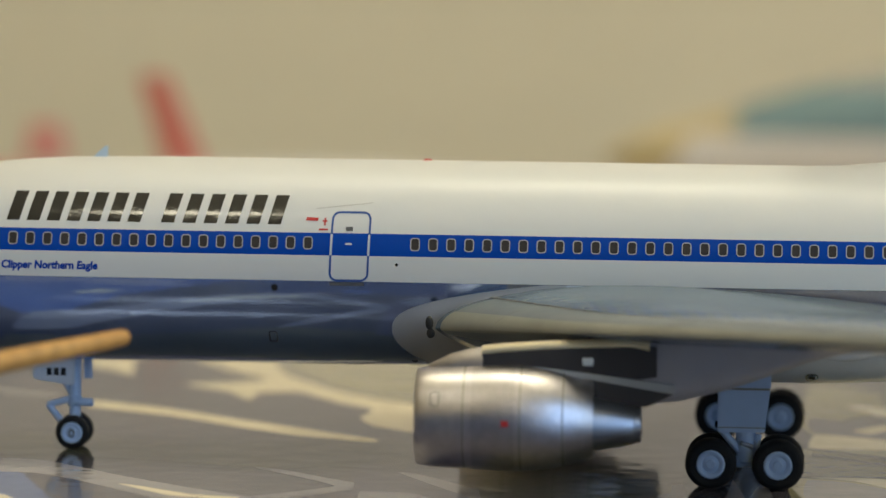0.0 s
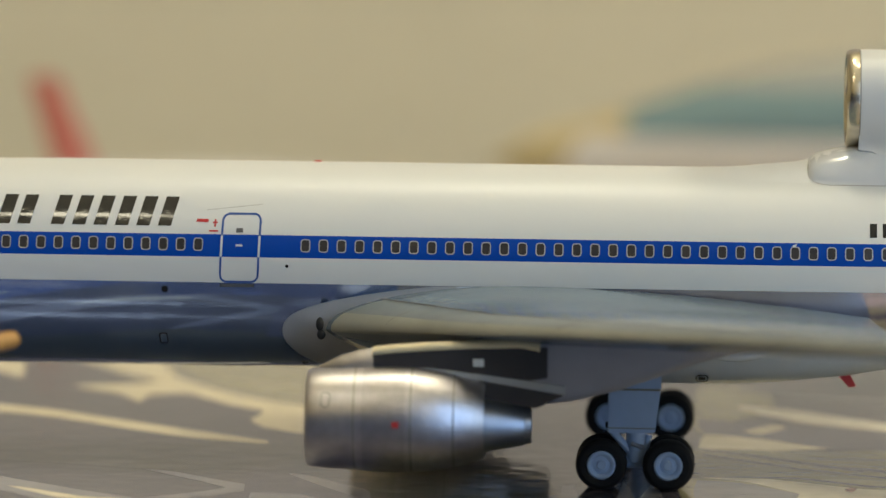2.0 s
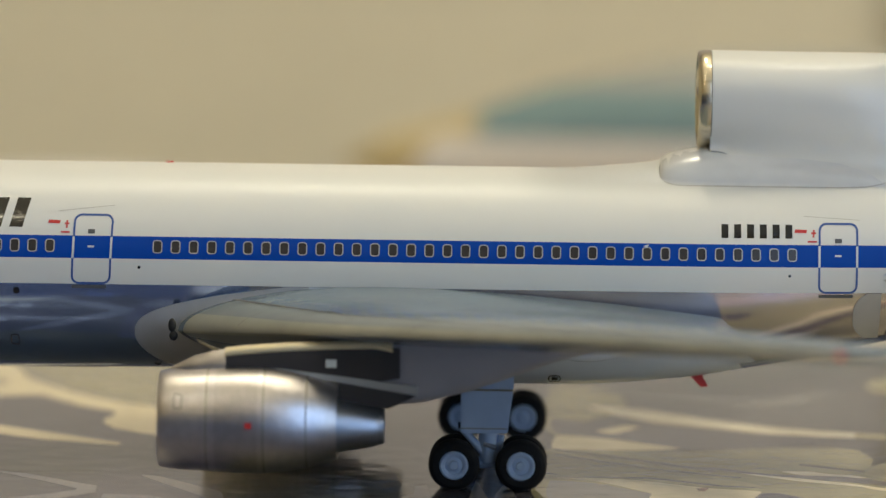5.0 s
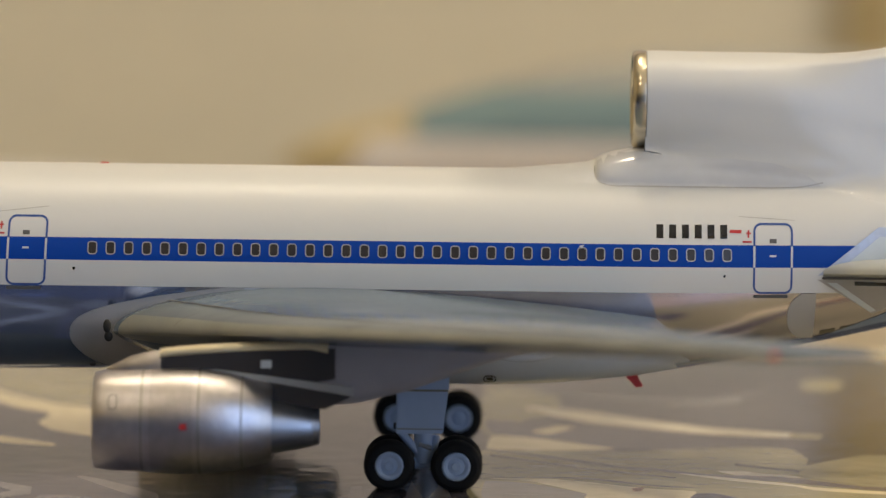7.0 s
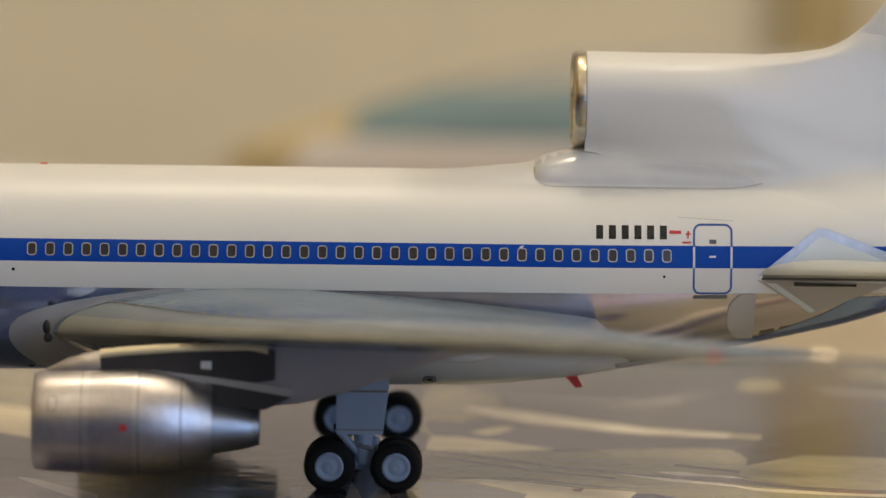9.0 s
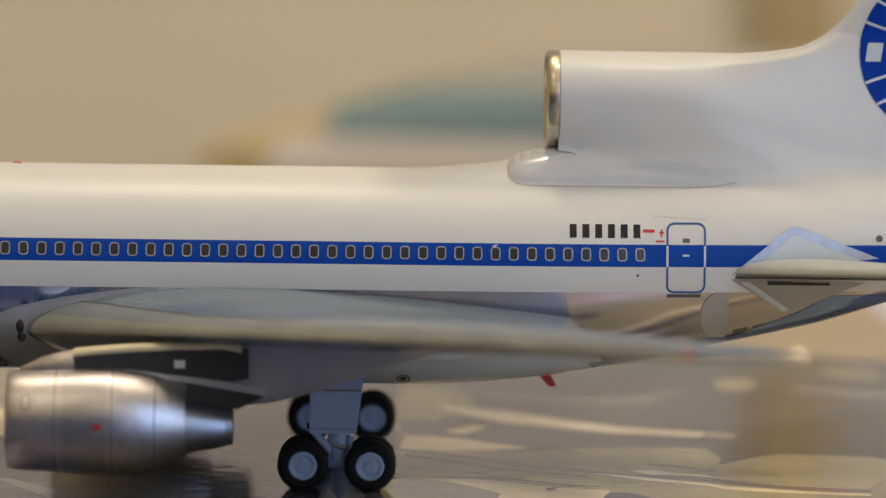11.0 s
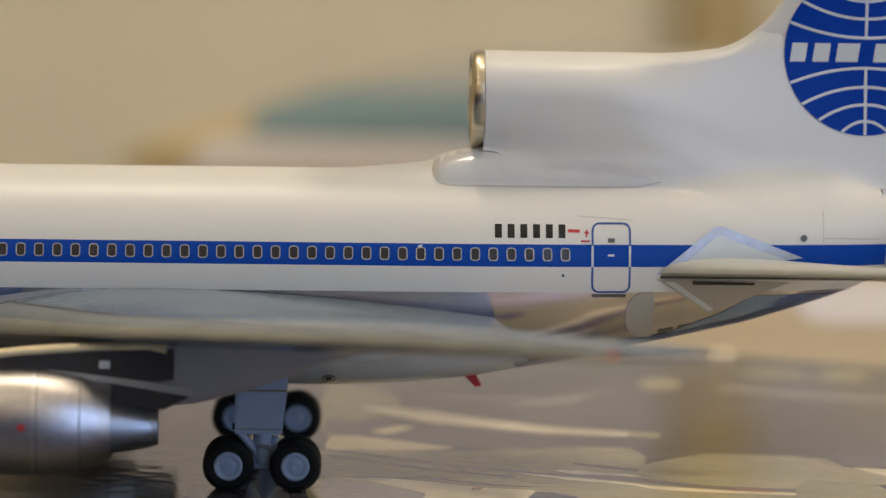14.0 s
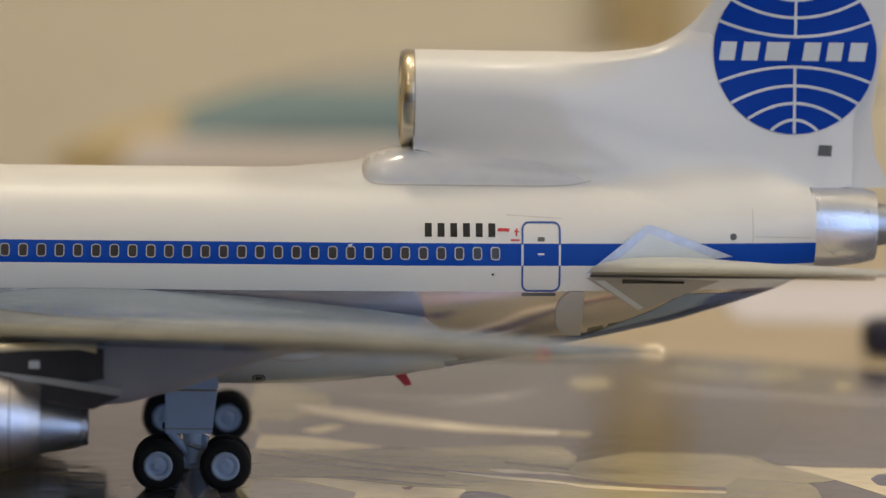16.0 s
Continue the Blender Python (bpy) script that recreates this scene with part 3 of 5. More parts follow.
# wing: distance from the middle, leading edge x, trailing edge x, leading z, trailing z, upper and lower bulge
WING_Y = [10, 17, 24, 29, 35, 41.5, 60, 90, 118, 124, 125.5]
WING_LE = [-42, -44.6, -39.7, -35.5, -30.7, -25.5, -10.6, 13.8, 36.6, 42.0, 46.0]
WING_TE = [33, 33, 33.3, 33.5, 33.8, 34, 35.5, 45, 53.6, 55.6, 55.8]
WING_ZL = [19.8, 20.5, 21.3, 21.8, 22.3, 22.9, 24.6, 27.2, 29.4, 29.9, 30.0]
WING_ZT = [22.6, 22.8, 23.0, 23.2, 23.4, 23.8, 25.2, 27.6, 29.7, 30.1, 30.1]
WING_HU = [6.0, 5.2, 4.5, 4.0, 3.5, 3.0, 2.4, 1.7, 0.9, 0.6, 0.15]
WING_HL = [7.6, 7.6, 6.8, 5.6, 3.4, 1.5, 1.4, 1.1, 0.7, 0.5, 0.15]


def bulge(u):
    u = max(0.0, u)
    v = 0.2969 * math.sqrt(u) - 0.126 * u - 0.3516 * u ** 2 + 0.2843 * u ** 3 - 0.1036 * u ** 4
    return v / 0.1


def keel(u):
    """The lower side: a small nose radius, then a long deep curve."""
    u = min(1.0, max(0.0, u))
    return 0.16 * bulge(u) + 0.84 * max(0.0, math.sin(math.pi * u ** 0.72)) ** 1.35


def wing_at(u, y, side=-1, lower=False, d=0.0):
    a = [table(y, WING_Y, col) for col in (WING_LE, WING_TE, WING_ZL, WING_ZT, WING_HU, WING_HL)]
    x = a[0] + (a[1] - a[0]) * u
    z = a[2] + (a[3] - a[2]) * u + (-a[5] * keel(u) if lower else a[4] * bulge(u)) + (-0.4 - d if lower else 0.4 + d) * min(1, u * 4) * (1 if y < 120 else 0.3)
    return (x, side * y, z)


def wing(side):
    us = [0.5 * (1 - math.cos(math.pi * k / 22)) for k in range(23)]
    ys = [10, 14, 17, 20, 24, 26.5, 29, 32, 35, 38, 41.5, 46, 52, 60, 70, 80, 90, 100, 110, 118, 122, 124, 125, 125.5]
    rings = []
    for y in ys:
        ring = [wing_at(u, y, side) for u in us]
        ring += [wing_at(u, y, side, True) for u in us[-2:0:-1]]
        rings.append(ring)
    return part("wing", loft(rings), GREY_WING, plane, "grey painted swept wing", 40)


WINGS = {s: wing(s) for s in (-1, 1)}


def wing_lines():
    near = WINGS[-1]
    def on(u, y, d):
        x, yy, z = wing_at(u, y, -1)
        return (x - 0.07 - d, yy, z + 0.06 + d)

    # slat line and joints in the upper skin
    P = [(0.102, 17 + 103 * k / 40) for k in range(41)]
    part("slat_seam", ribbon(P, 0.0075, on, 0.05), GREY_SEAM, near)
    for y0, deep in ((29.3, 0.05), (46, 0.09), (78, 0.09), (96, 0.09)):
        part("panel_seam", ribbon([(0.003 + deep * k / 6, y0) for k in range(7)], 0.14, on, 0.05), COWL_SEAM, near)
    part("panel_seam", ribbon([(0.005 + 0.09 * k / 6, 60) for k in range(7)], 0.3, on, 0.05), GREY_SEAM, near)
    part("navigation_light", lathe_y([(-0.6, 0.2), (-0.4, 0.45), (0.4, 0.45), (0.6, 0.2)], 16, None, True, 0, 0), RED, near, "red wing tip lamp").location = Vector((42.6, -124.2, 29.95)) * MM
    for x, y in ((54.6, -124.8), (56.0, -125.2)):
        bm = bmesh.new()
        bmesh.ops.create_uvsphere(bm, u_segments=24, v_segments=16, radius=0.75)
        part("tip_lamp", bm, MIRROR, near, "clear wing tip lamp", 60).location = Vector((x, y, 30.2)) * MM
    # landing lamps in the root
    for x, y, z, rx, rz in ((-45.3, -18.4, 21.4, 0.58, 1.0), (-45.1, -18.35, 19.9, 0.62, 0.72), (-47.6, -15.2, 15.6, 0.5, 0.3)):
        bm = bmesh.new()
        bmesh.ops.create_uvsphere(bm, u_segments=20, v_segments=12, radius=1.0, matrix=Matrix.LocRotScale((x, y, z), None, (rx, 0.5, rz)))
        part("landing_lamp", bm, SOOT, near, "black landing lamp", 60)



wing_lines()


def leading_edge(side):
    """The slats wrapped round the front of the wing, with a paler nose strip."""
    ys = [18.4, 19.2, 20, 22, 24, 26.5, 29, 32, 35, 38, 41.5, 46, 52, 60, 70, 80, 90, 100, 110, 118, 122, 124]

    def strip(us, lift):
        rings = []
        for y in ys:
            ring = []
            for u, low in us:
                x, yy, z = wing_at(u * (0.15 + 0.85 * smoothstep((y - 16) / 16)) if low else u, y, side, low)
                ring.append((x - 0.07 - lift, yy, z + (-0.06 - lift if low else 0.06 + lift)))
            rings.append(ring)
        return loft(rings, None, False, False)

    edge = part("leading_edge", strip([(0.10 * (1 - k / 10) ** 2, False) for k in range(11)] + [(0.07 * (k / 8) ** 2, True) for k in range(1, 9)], 0.0), SLAT_METAL, WINGS[side], "grey glossy slat", 60)
    part("nose_strip", strip([(0.026 * (1 - k / 8) ** 2, False) for k in range(9)] + [(0.012 * (k / 4) ** 2, True) for k in range(1, 5)], 0.03), LE_BRIGHT, edge, "pale strip along the leading edge")
    return edge


def keel_fairing(side):
    """The deep grey body under the wing, behind the pylon."""
    y = side * 38
    rings = []
    for x, w, zb in ((-14.0, 3.6, 14.6), (-12.9, 4.2, 13.0), (-9.0, 4.4, 13.4), (-2.2, 4.4, 15.1), (3.6, 4.2, 17.2), (8.5, 3.8, 19.0), (14, 3.0, 20.6), (20, 1.5, 22.0)):
        top = 23.4
        ring = [(x, y + w * math.copysign(abs(math.cos(q)) ** 0.5, math.cos(q)), (top + zb) / 2 + (top - zb) / 2 * math.copysign(abs(math.sin(q)) ** 0.6, math.sin(q))) for q in [2 * math.pi * k / 40 for k in range(40)]]
        rings.append(ring)
    return part("keel_fairing", loft(rings), KEEL_GREY, WINGS[side], "grey underwing fairing", 40)


def flap_fairing(side):
    rings = []
    for k in range(13):
        t = k / 12
        r = math.sin(math.pi * t) ** 0.7
        rings.append([(9.4 + 9.2 * t, side * 19.5 + 1.2 * r * math.cos(q), 18.0 + 0.2 * t + 1.0 * r * math.sin(q)) for q in [2 * math.pi * j / 20 for j in range(20)]])
    return part("flap_fairing", loft(rings), AFT_BELLY, WINGS[side], "small pale lens-shaped flap fairing", 60)


for s in (-1, 1):
    leading_edge(s)
    keel_fairing(s)
    flap_fairing(s)


def engine(side):
    y, z = side * 41.5, 10.95
    outer = [(-44.4, 5.8), (-44.8, 6.05), (-44.9, 6.35), (-44.7, 6.62), (-43, 6.92), (-38.2, 7.15), (-34, 7.33), (-30.4, 7.30), (-27, 6.95), (-24.6, 6.45), (-22, 5.75), (-20.5, 5.25), (-20.5, 5.05), (-21.5, 5.1), (-24, 5.4)]
    inner = [(-30, 5.6), (-36, 5.8), (-42, 5.85), (-44.6, 5.9)]
    nac = part("engine_nacelle", lathe_x(dense(outer[:12]) + outer[12:], y, z, 72, None, False), NACELLE, plane, "brushed silver engine nacelle", 50)
    # the mid band is duller
    part("cowl_band", lathe_x([(x, r + 0.02) for x, r in dense(outer[:12]) if -38.1 < x < -30.4], y, z, 72, None, False), NACELLE_DARK, nac, "duller silver cowl band")
    for x, r in ((-38.2, 7.18), (-30.4, 7.335), (-24.6, 6.48)):
        part("cowl_seam", lathe_x([(x - 0.09, r), (x + 0.09, r - 0.005)], y, z, 72, None, False), COWL_SEAM, nac)
    part("inlet_duct", lathe_x(inner, y, z, 48, None, False), STEEL, nac)
    bm = lathe_x([(-36.2, 5.8), (-36, 5.8)], y, z, 32)
    lathe_x([(-40, 0.15), (-39, 0.9), (-36.2, 1.8)], y, z, 24, bm)
    part("fan", bm, SOOT, nac, "dark fan face with a spinner")
    part("fan_exit", lathe_x([(-24, 5.35), (-23.8, 3.2)], y, z, 48, None, False), SOOT, nac)
    part("core_cowl", lathe_x([(-24, 4.2), (-20.4, 3.8), (-17, 3.2), (-15, 2.75), (-14.9, 2.6), (-14.1, 2.5), (-14.1, 2.2), (-16, 2.2)], y, z - 0.6, 48, None, False), STEEL, nac, "steel core exhaust", 30)
    part("exhaust_cone", lathe_x([(-17, 2.15), (-15.4, 1.2), (-14.6, 0.2)], y, z - 0.6, 32), SOOT, nac)
    if side < 0:
        face = lambda x, zz, d: (x, y - math.sqrt(max(0.01, (7.36 + d) ** 2 - (zz - z) ** 2)), zz)
        part("red_mark", patch([(-32.9 + 0.0, 10.5), (-31.9, 10.5), (-31.9, 11.4), (-32.9, 11.4)], 3, 3, face), RED, nac)
        front = lambda x, zz, d: (x, y - math.sqrt(max(0.01, (7.03 + d) ** 2 - (zz - z) ** 2)), zz)
        part("hatch_mark", ribbon(rounded(-42.6, -41.5, 13.2, 15.0, 0.2), 0.12, front, 0.03, True), GREY_SEAM, nac)
    # pylon: upper cap, dark side, lower grey strip, black heel

    def slab(pts, half, mat, name, label=""):
        bm = bmesh.new()
        loft([[(x, y - half, zz) for x, zz in pts], [(x, y + half, zz) for x, zz in pts]], bm)
        bmesh.ops.bevel(bm, geom=bm.edges[:], offset=0.12, segments=1, affect="EDGES")
        return part(name, bm, mat, core, label, 30)

    core = part("pylon", loft([[(x, y - 0.95, a), (x, y + 0.95, a), (x, y + 0.95, b), (x, y - 0.95, b)] for x, a, b in ((-36, 17.5, 20.0), (-28, 17.3, 20.9), (-15.4, 16.4, 21.3), (-12, 17.0, 21.2))]), DARK, plane, "dark brown engine pylon")
    fr = loft([[(x, y + w * math.sin(2 * math.pi * k / 24), zz + h * math.cos(2 * math.pi * k / 24)) for k in range(24)] for x, w, h, zz in ((-43.4, 0.2, 0.2, 17.9), (-42, 0.7, 0.9, 17.9), (-40.2, 1.0, 1.9, 17.8), (-38, 1.15, 2.6, 17.7), (-35.9, 1.2, 3.0, 17.7))])
    part("pylon_nose", fr, NACELLE, core, "silver pylon nose")
    # warm light on the pylon's top edge is put into the cap's cream
    cap = loft([[(x, y + 1.3 * math.cos(q), zz + 0.68 * math.sin(q)) for q in [2 * math.pi * k / 20 for k in range(20)]] for x, zz in ((-36.0, 20.2), (-33, 20.55), (-28, 20.95), (-22, 21.3), (-15.4, 21.5), (-13, 21.0))])
    part("pylon_cap", cap, CREAM_LIT, core, "pale pylon top edge", 60)
    slab([(-29, 18.2), (-20.8, 17.3), (-9.5, 16.0), (-9.5, 14.6), (-20.4, 16.4), (-29, 17.6)], 1.15, SKIRT, "pylon_skirt", "grey lower pylon strip")
    slab([(-20.8, 16.6), (-9.6, 14.7), (-13.4, 12.8), (-15, 12.9), (-20.8, 13.4)], 1.0, DARK, "pylon_heel", "black pylon heel")
    part("data_plate", block(-22.2, -20.7, y + side * 1.05 - 0.12, y + side * 1.05 + 0.12, 18.4, 19.5, 0.05), GREY_PALE, core, "small pale plate")
    return nac


for s in (-1, 1):
    engine(s)


FIN_Z = [41.3, 46, 52, 58, 60.6, 61.0, 61.6, 62.2, 63.5, 65.6, 68.5, 76, 84, 86]
FIN_LE = [66, 62, 58, 55, 56, 61.7, 65.8, 67.6, 69.9, 72.35, 74.8, 80.5, 86.5, 89]
FIN_TE = [101.5, 99.2, 98.5, 99.4, 99.8, 99.9, 99.9, 100.0, 100.1, 100.3, 100.6, 101.3, 102, 102]
FIN_T = [2.4, 1.9, 1.5, 1.35, 1.3, 1.3, 1.3, 1.3, 1.3, 1.3, 1.25, 1.1, 0.9, 0.5]


def fin_half(x, z):
    le, te, t = (table(z, FIN_Z, c) for c in (FIN_LE, FIN_TE, FIN_T))
    return t * bulge(min(0.999, max(0.0, (x - le) / (te - le)))) + 0.08


# tail duct: station, top, middle and lowest height, half width
DUCT_X = [31.3, 33, 36, 40, 45, 50, 55, 60, 66, 72, 78, 84, 90, 96, 104]
DUCT_T = [60.8, 60.85, 60.8, 60.75, 60.75, 60.75, 60.75, 60.7, 59.8, 56.8, 52.0, 47.8, 45.2, 44.4, 43.8]
DUCT_M = [53.72, 53.7, 53.7, 53.6, 53.4, 53.0, 52.2, 50.8, 48.8, 46.6, 44.2, 42.4, 42.0, 42.0, 42.0]
DUCT_B = [46.65, 46.5, 45.6, 43.4, 40.0, 38.0, 36.0, 35.0, 34.0, 33.5, 33.0, 33.0, 38.0, 40.0, 41.0]
DUCT_W = [7.06, 7.08, 7.08, 7.08, 7.05, 6.95, 6.6, 5.9, 4.7, 3.3, 1.9, 0.9, 0.4, 0.2, 0.2]
# the saddle under the intake: station, top, half width
NUB_X = [23.9, 24.2, 25.2, 27, 31, 38, 46, 52, 58, 63, 68]
NUB_T = [43.7, 44.8, 45.6, 46.2, 47.0, 47.6, 47.6, 47.2, 46.2, 44.6, 42.5]
NUB_W = [5.2, 6.1, 6.7, 6.95, 7.05, 7.05, 6.95, 6.8, 6.45, 5.8, 4.8]
_E = np.linspace(0.0, 12.0, 481)


@functools.lru_cache(None)
def duct_at(x):
    near = np.linspace(max(31.3, x - 4), min(104, x + 4), 9) if 34 < x < 100 else [x]
    return [float(np.mean(np.interp(near, DUCT_X, c))) for c in (DUCT_T, DUCT_M, DUCT_B, DUCT_W)]


def blend(a, b, k):
    h = np.maximum(0.0, k - np.abs(a - b)) / k
    return np.minimum(a, b) - h * h * k / 4


def tail_half(x, z, nub_only=False):
    """Half width of the tail at a station and height: duct, fin and fuselage run into one another."""
    d = np.full_like(_E, 99.0)
    if x >= 31.3 and not nub_only:
        zt, zm, zb, w = duct_at(round(float(x), 3))
        h = zt - zm if z > zm else zm - zb
        if z < zm:
            w = duct_at(round(float(max(31.3, x - 8 * smoothstep((zm - z) / 10))), 3))[3]
        d = (np.hypot(_E / w, (z - zm) / h) - 1) * min(w, h)
    le, te, t = (table(z, FIN_Z, c) for c in (FIN_LE, FIN_TE, FIN_T))
    if nub_only:
        le = 200.0
    fin_d = _E - t * bulge(min(0.999, (x - le) / (te - le))) - 0.02 if x > le else np.hypot(_E, le - x)
    d = blend(d, fin_d, 0.3 + 5.0 * smoothstep((67 - z) / 5))
    zc, r = fus(min(x, 90.0))
    k = table(x, [31, 42, 50, 58, 72, 82, 89.3, 95], [0.3, 0.4, 0.6, 1.3, 4.5, 4.5, 0.3, 0.3])
    if x < 89.4:
        d = blend(d, np.hypot(_E, z - zc) - r, k)
    if x < 68:
        top, wide = table(x, NUB_X, NUB_T), table(x, NUB_X, NUB_W)
        tall = max(0.3, top - 41.2)
        nub = (((_E / wide) ** 2.4 + (abs(z - 41.2) / tall) ** 2.4) ** (1 / 2.4) - 1) * min(wide, tall)
        d = blend(d, nub, 0.3 + 2.5 * smoothstep((z - 42) / 3) * smoothstep((66 - x) / 16))
    inside = np.nonzero(d < 0)[0]
    if not len(inside):
        return 0.0
    n = inside[-1]
    return float(_E[n] + (_E[1] * d[n] / (d[n] - d[n + 1]) if n + 1 < len(_E) else 0.0))


# tail engine: intake, duct, fin
def crown_duct():
    def half_ring(x, top, zm, zb, only):
        zc, r = fus(min(x, 90.0))
        low = top
        while low > zb - 0.1 and low > 36:
            low -= 0.1
            e = tail_half(x, low, only)
            f = math.sqrt(max(0.0, r * r - (low - zc) ** 2)) if abs(low - zc) < r else 0.0
            if (low < zm and e < f + 0.01) or (x >= 89.4 and low < 41.4):
                break
        half = []
        for k in range(61):
            z = top - (top - low) * (0.5 * (1 - math.cos(math.pi * k / 60)) * 0.5 + 0.5 * k / 60)
            brow = min(1.0, max(0.0, (z - top + 1.6) / 1.6)) * smoothstep((77 - x) / 8) if not only else 0.0
            half.append((tail_half(x, z, only) * math.sqrt(1 - brow * brow) - (0.3 if x >= 70 and not k else 0.0) - max(0.0, x - 92) * 0.08, z))
        half.append((max(0.0, half[-1][0] - 0.6), low - 0.3))
        return [(x, -max(0.0, e), z) for e, z in half] + [(x, max(0.0, e), z) for e, z in half[::-1]]

    nub = [half_ring(x, table(x, NUB_X, NUB_T), 50.0, 36.0, True) for x in (23.9, 24.0, 24.2, 24.6, 25.2, 26, 27, 28.5, 30, 31.3, 33, 35, 37, 40, 43, 46, 49)]
    part("saddle_base", loft(nub), LIVERY_GLOSS, plane, "white base under the tail intake", 60)
    rings = []
    for x in sorted(set(list(np.arange(32, 96.1, 1.25)) + [31.3])):
        zt, zm, zb, w = duct_at(round(float(x), 3))
        top = min(zt + 9, max(zt, table(x, FIN_LE[3:], FIN_Z[3:])))
        rings.append(half_ring(x, top, zm, zb, False))
    duct = part("tail_engine_duct", loft(rings, None, True, False), LIVERY_GLOSS, plane, "glossy white tail engine intake duct", 60)
    lip = [(31.35, 6.95), (31.3, 7.10), (30.6, 7.16), (29.9, 7.06), (29.45, 6.75), (29.4, 6.45), (29.7, 6.1), (31, 5.9), (33, 5.85)]
    part("intake_lip", lathe_x(lip, 0, 53.72, 72, None, False), CHROME, duct, "polished chrome intake lip", 50)
    part("lip_seam", lathe_x([(31.32, 7.12), (31.46, 7.12)], 0, 53.72, 72, None, False), COWL_SEAM, duct)
    bm = lathe_x([(32.9, 5.86), (33.1, 5.86)], 0, 53.72, 40)
    part("intake_throat", bm, SOOT, duct)
    sad = []
    for x in [23.95, 24.1, 24.4, 25, 26, 27.5, 29, 31.2, 31.6, 33, 35, 38, 41, 44, 47, 50, 53, 55, 56.5]:
        za = table(x, NUB_X, NUB_T) - 0.15 if x < 31.3 else table(x, [31.3, 33, 38, 44, 50, 54, 56.5], [46.2, 46.0, 45.8, 45.6, 45.0, 43.8, 42.0])
        zb = table(x, [23.95, 24.6, 25.6, 27, 50, 56.5], [42.7, 42.1, 41.7, 41.55, 41.5, 41.8])
        half = [(tail_half(x, zb + (za - zb) * k / 16) + (0.12 if x < 28 else 0.05), zb + (za - zb) * k / 16) for k in range(17)]
        sad.append([[(x, q * e, z) for e, z in half] for q in (-1, 1)])
    ramp = []
    for x, w, zt in ((9, 7.0, 43.46), (12, 7.0, 43.52), (14, 7.0, 43.65), (17, 7.0, 43.95), (20.5, 7.0, 44.25), (23, 7.0, 44.55), (25.5, 7.0, 45.3), (29, 6.6, 46.4), (33, 6.2, 46.6)):
        zc, r = fus(x)
        ramp.append([(x, w * math.sin(q), zc + math.sqrt((r + 0.05 * math.cos(q) - 0.04) ** 2 - (w * math.sin(q)) ** 2) + max(0, zt - 43.45) * math.cos(q) ** 3) for q in [math.pi * (k / 32 - 0.5) for k in range(33)]])
    part("crown_ramp", loft(ramp, None, False, False), LIVERY, plane)
    for q in (0, 1):
        part("duct_saddle", loft([r[q] for r in sad], None, False, False), SADDLE, plane, "pale grey saddle under the intake")
    rim = [(x, table(x, [24.6, 25.6, 27, 50, 54, 57], [42.1, 41.7, 41.55, 41.5, 41.65, 42.3])) for x in np.linspace(24.6, 57, 40)]
    part("saddle_seam", ribbon(rim, 0.13, lambda x, z, d: (x, -tail_half(x, z) - d - 0.08, z), 0.03), SEAM_FAINT, duct)
    return duct


crown_duct()

def fin_skin(x, z, d=0.0, side=-1):
    le, te, t = (table(z, FIN_Z, c) for c in (FIN_LE, FIN_TE, FIN_T))
    u = min(0.999, max(0.0, (x - le) / (te - le)))
    return (x, side * (t * bulge(u) + 0.08 + d), z)


def tail_skin(x, z, d=0.0, side=-1):
    """A point on the fin or on the fillet that runs into it, d proud."""
    return (x, side * (max(fin_half(x, z), tail_half(x, z)) + d), z)


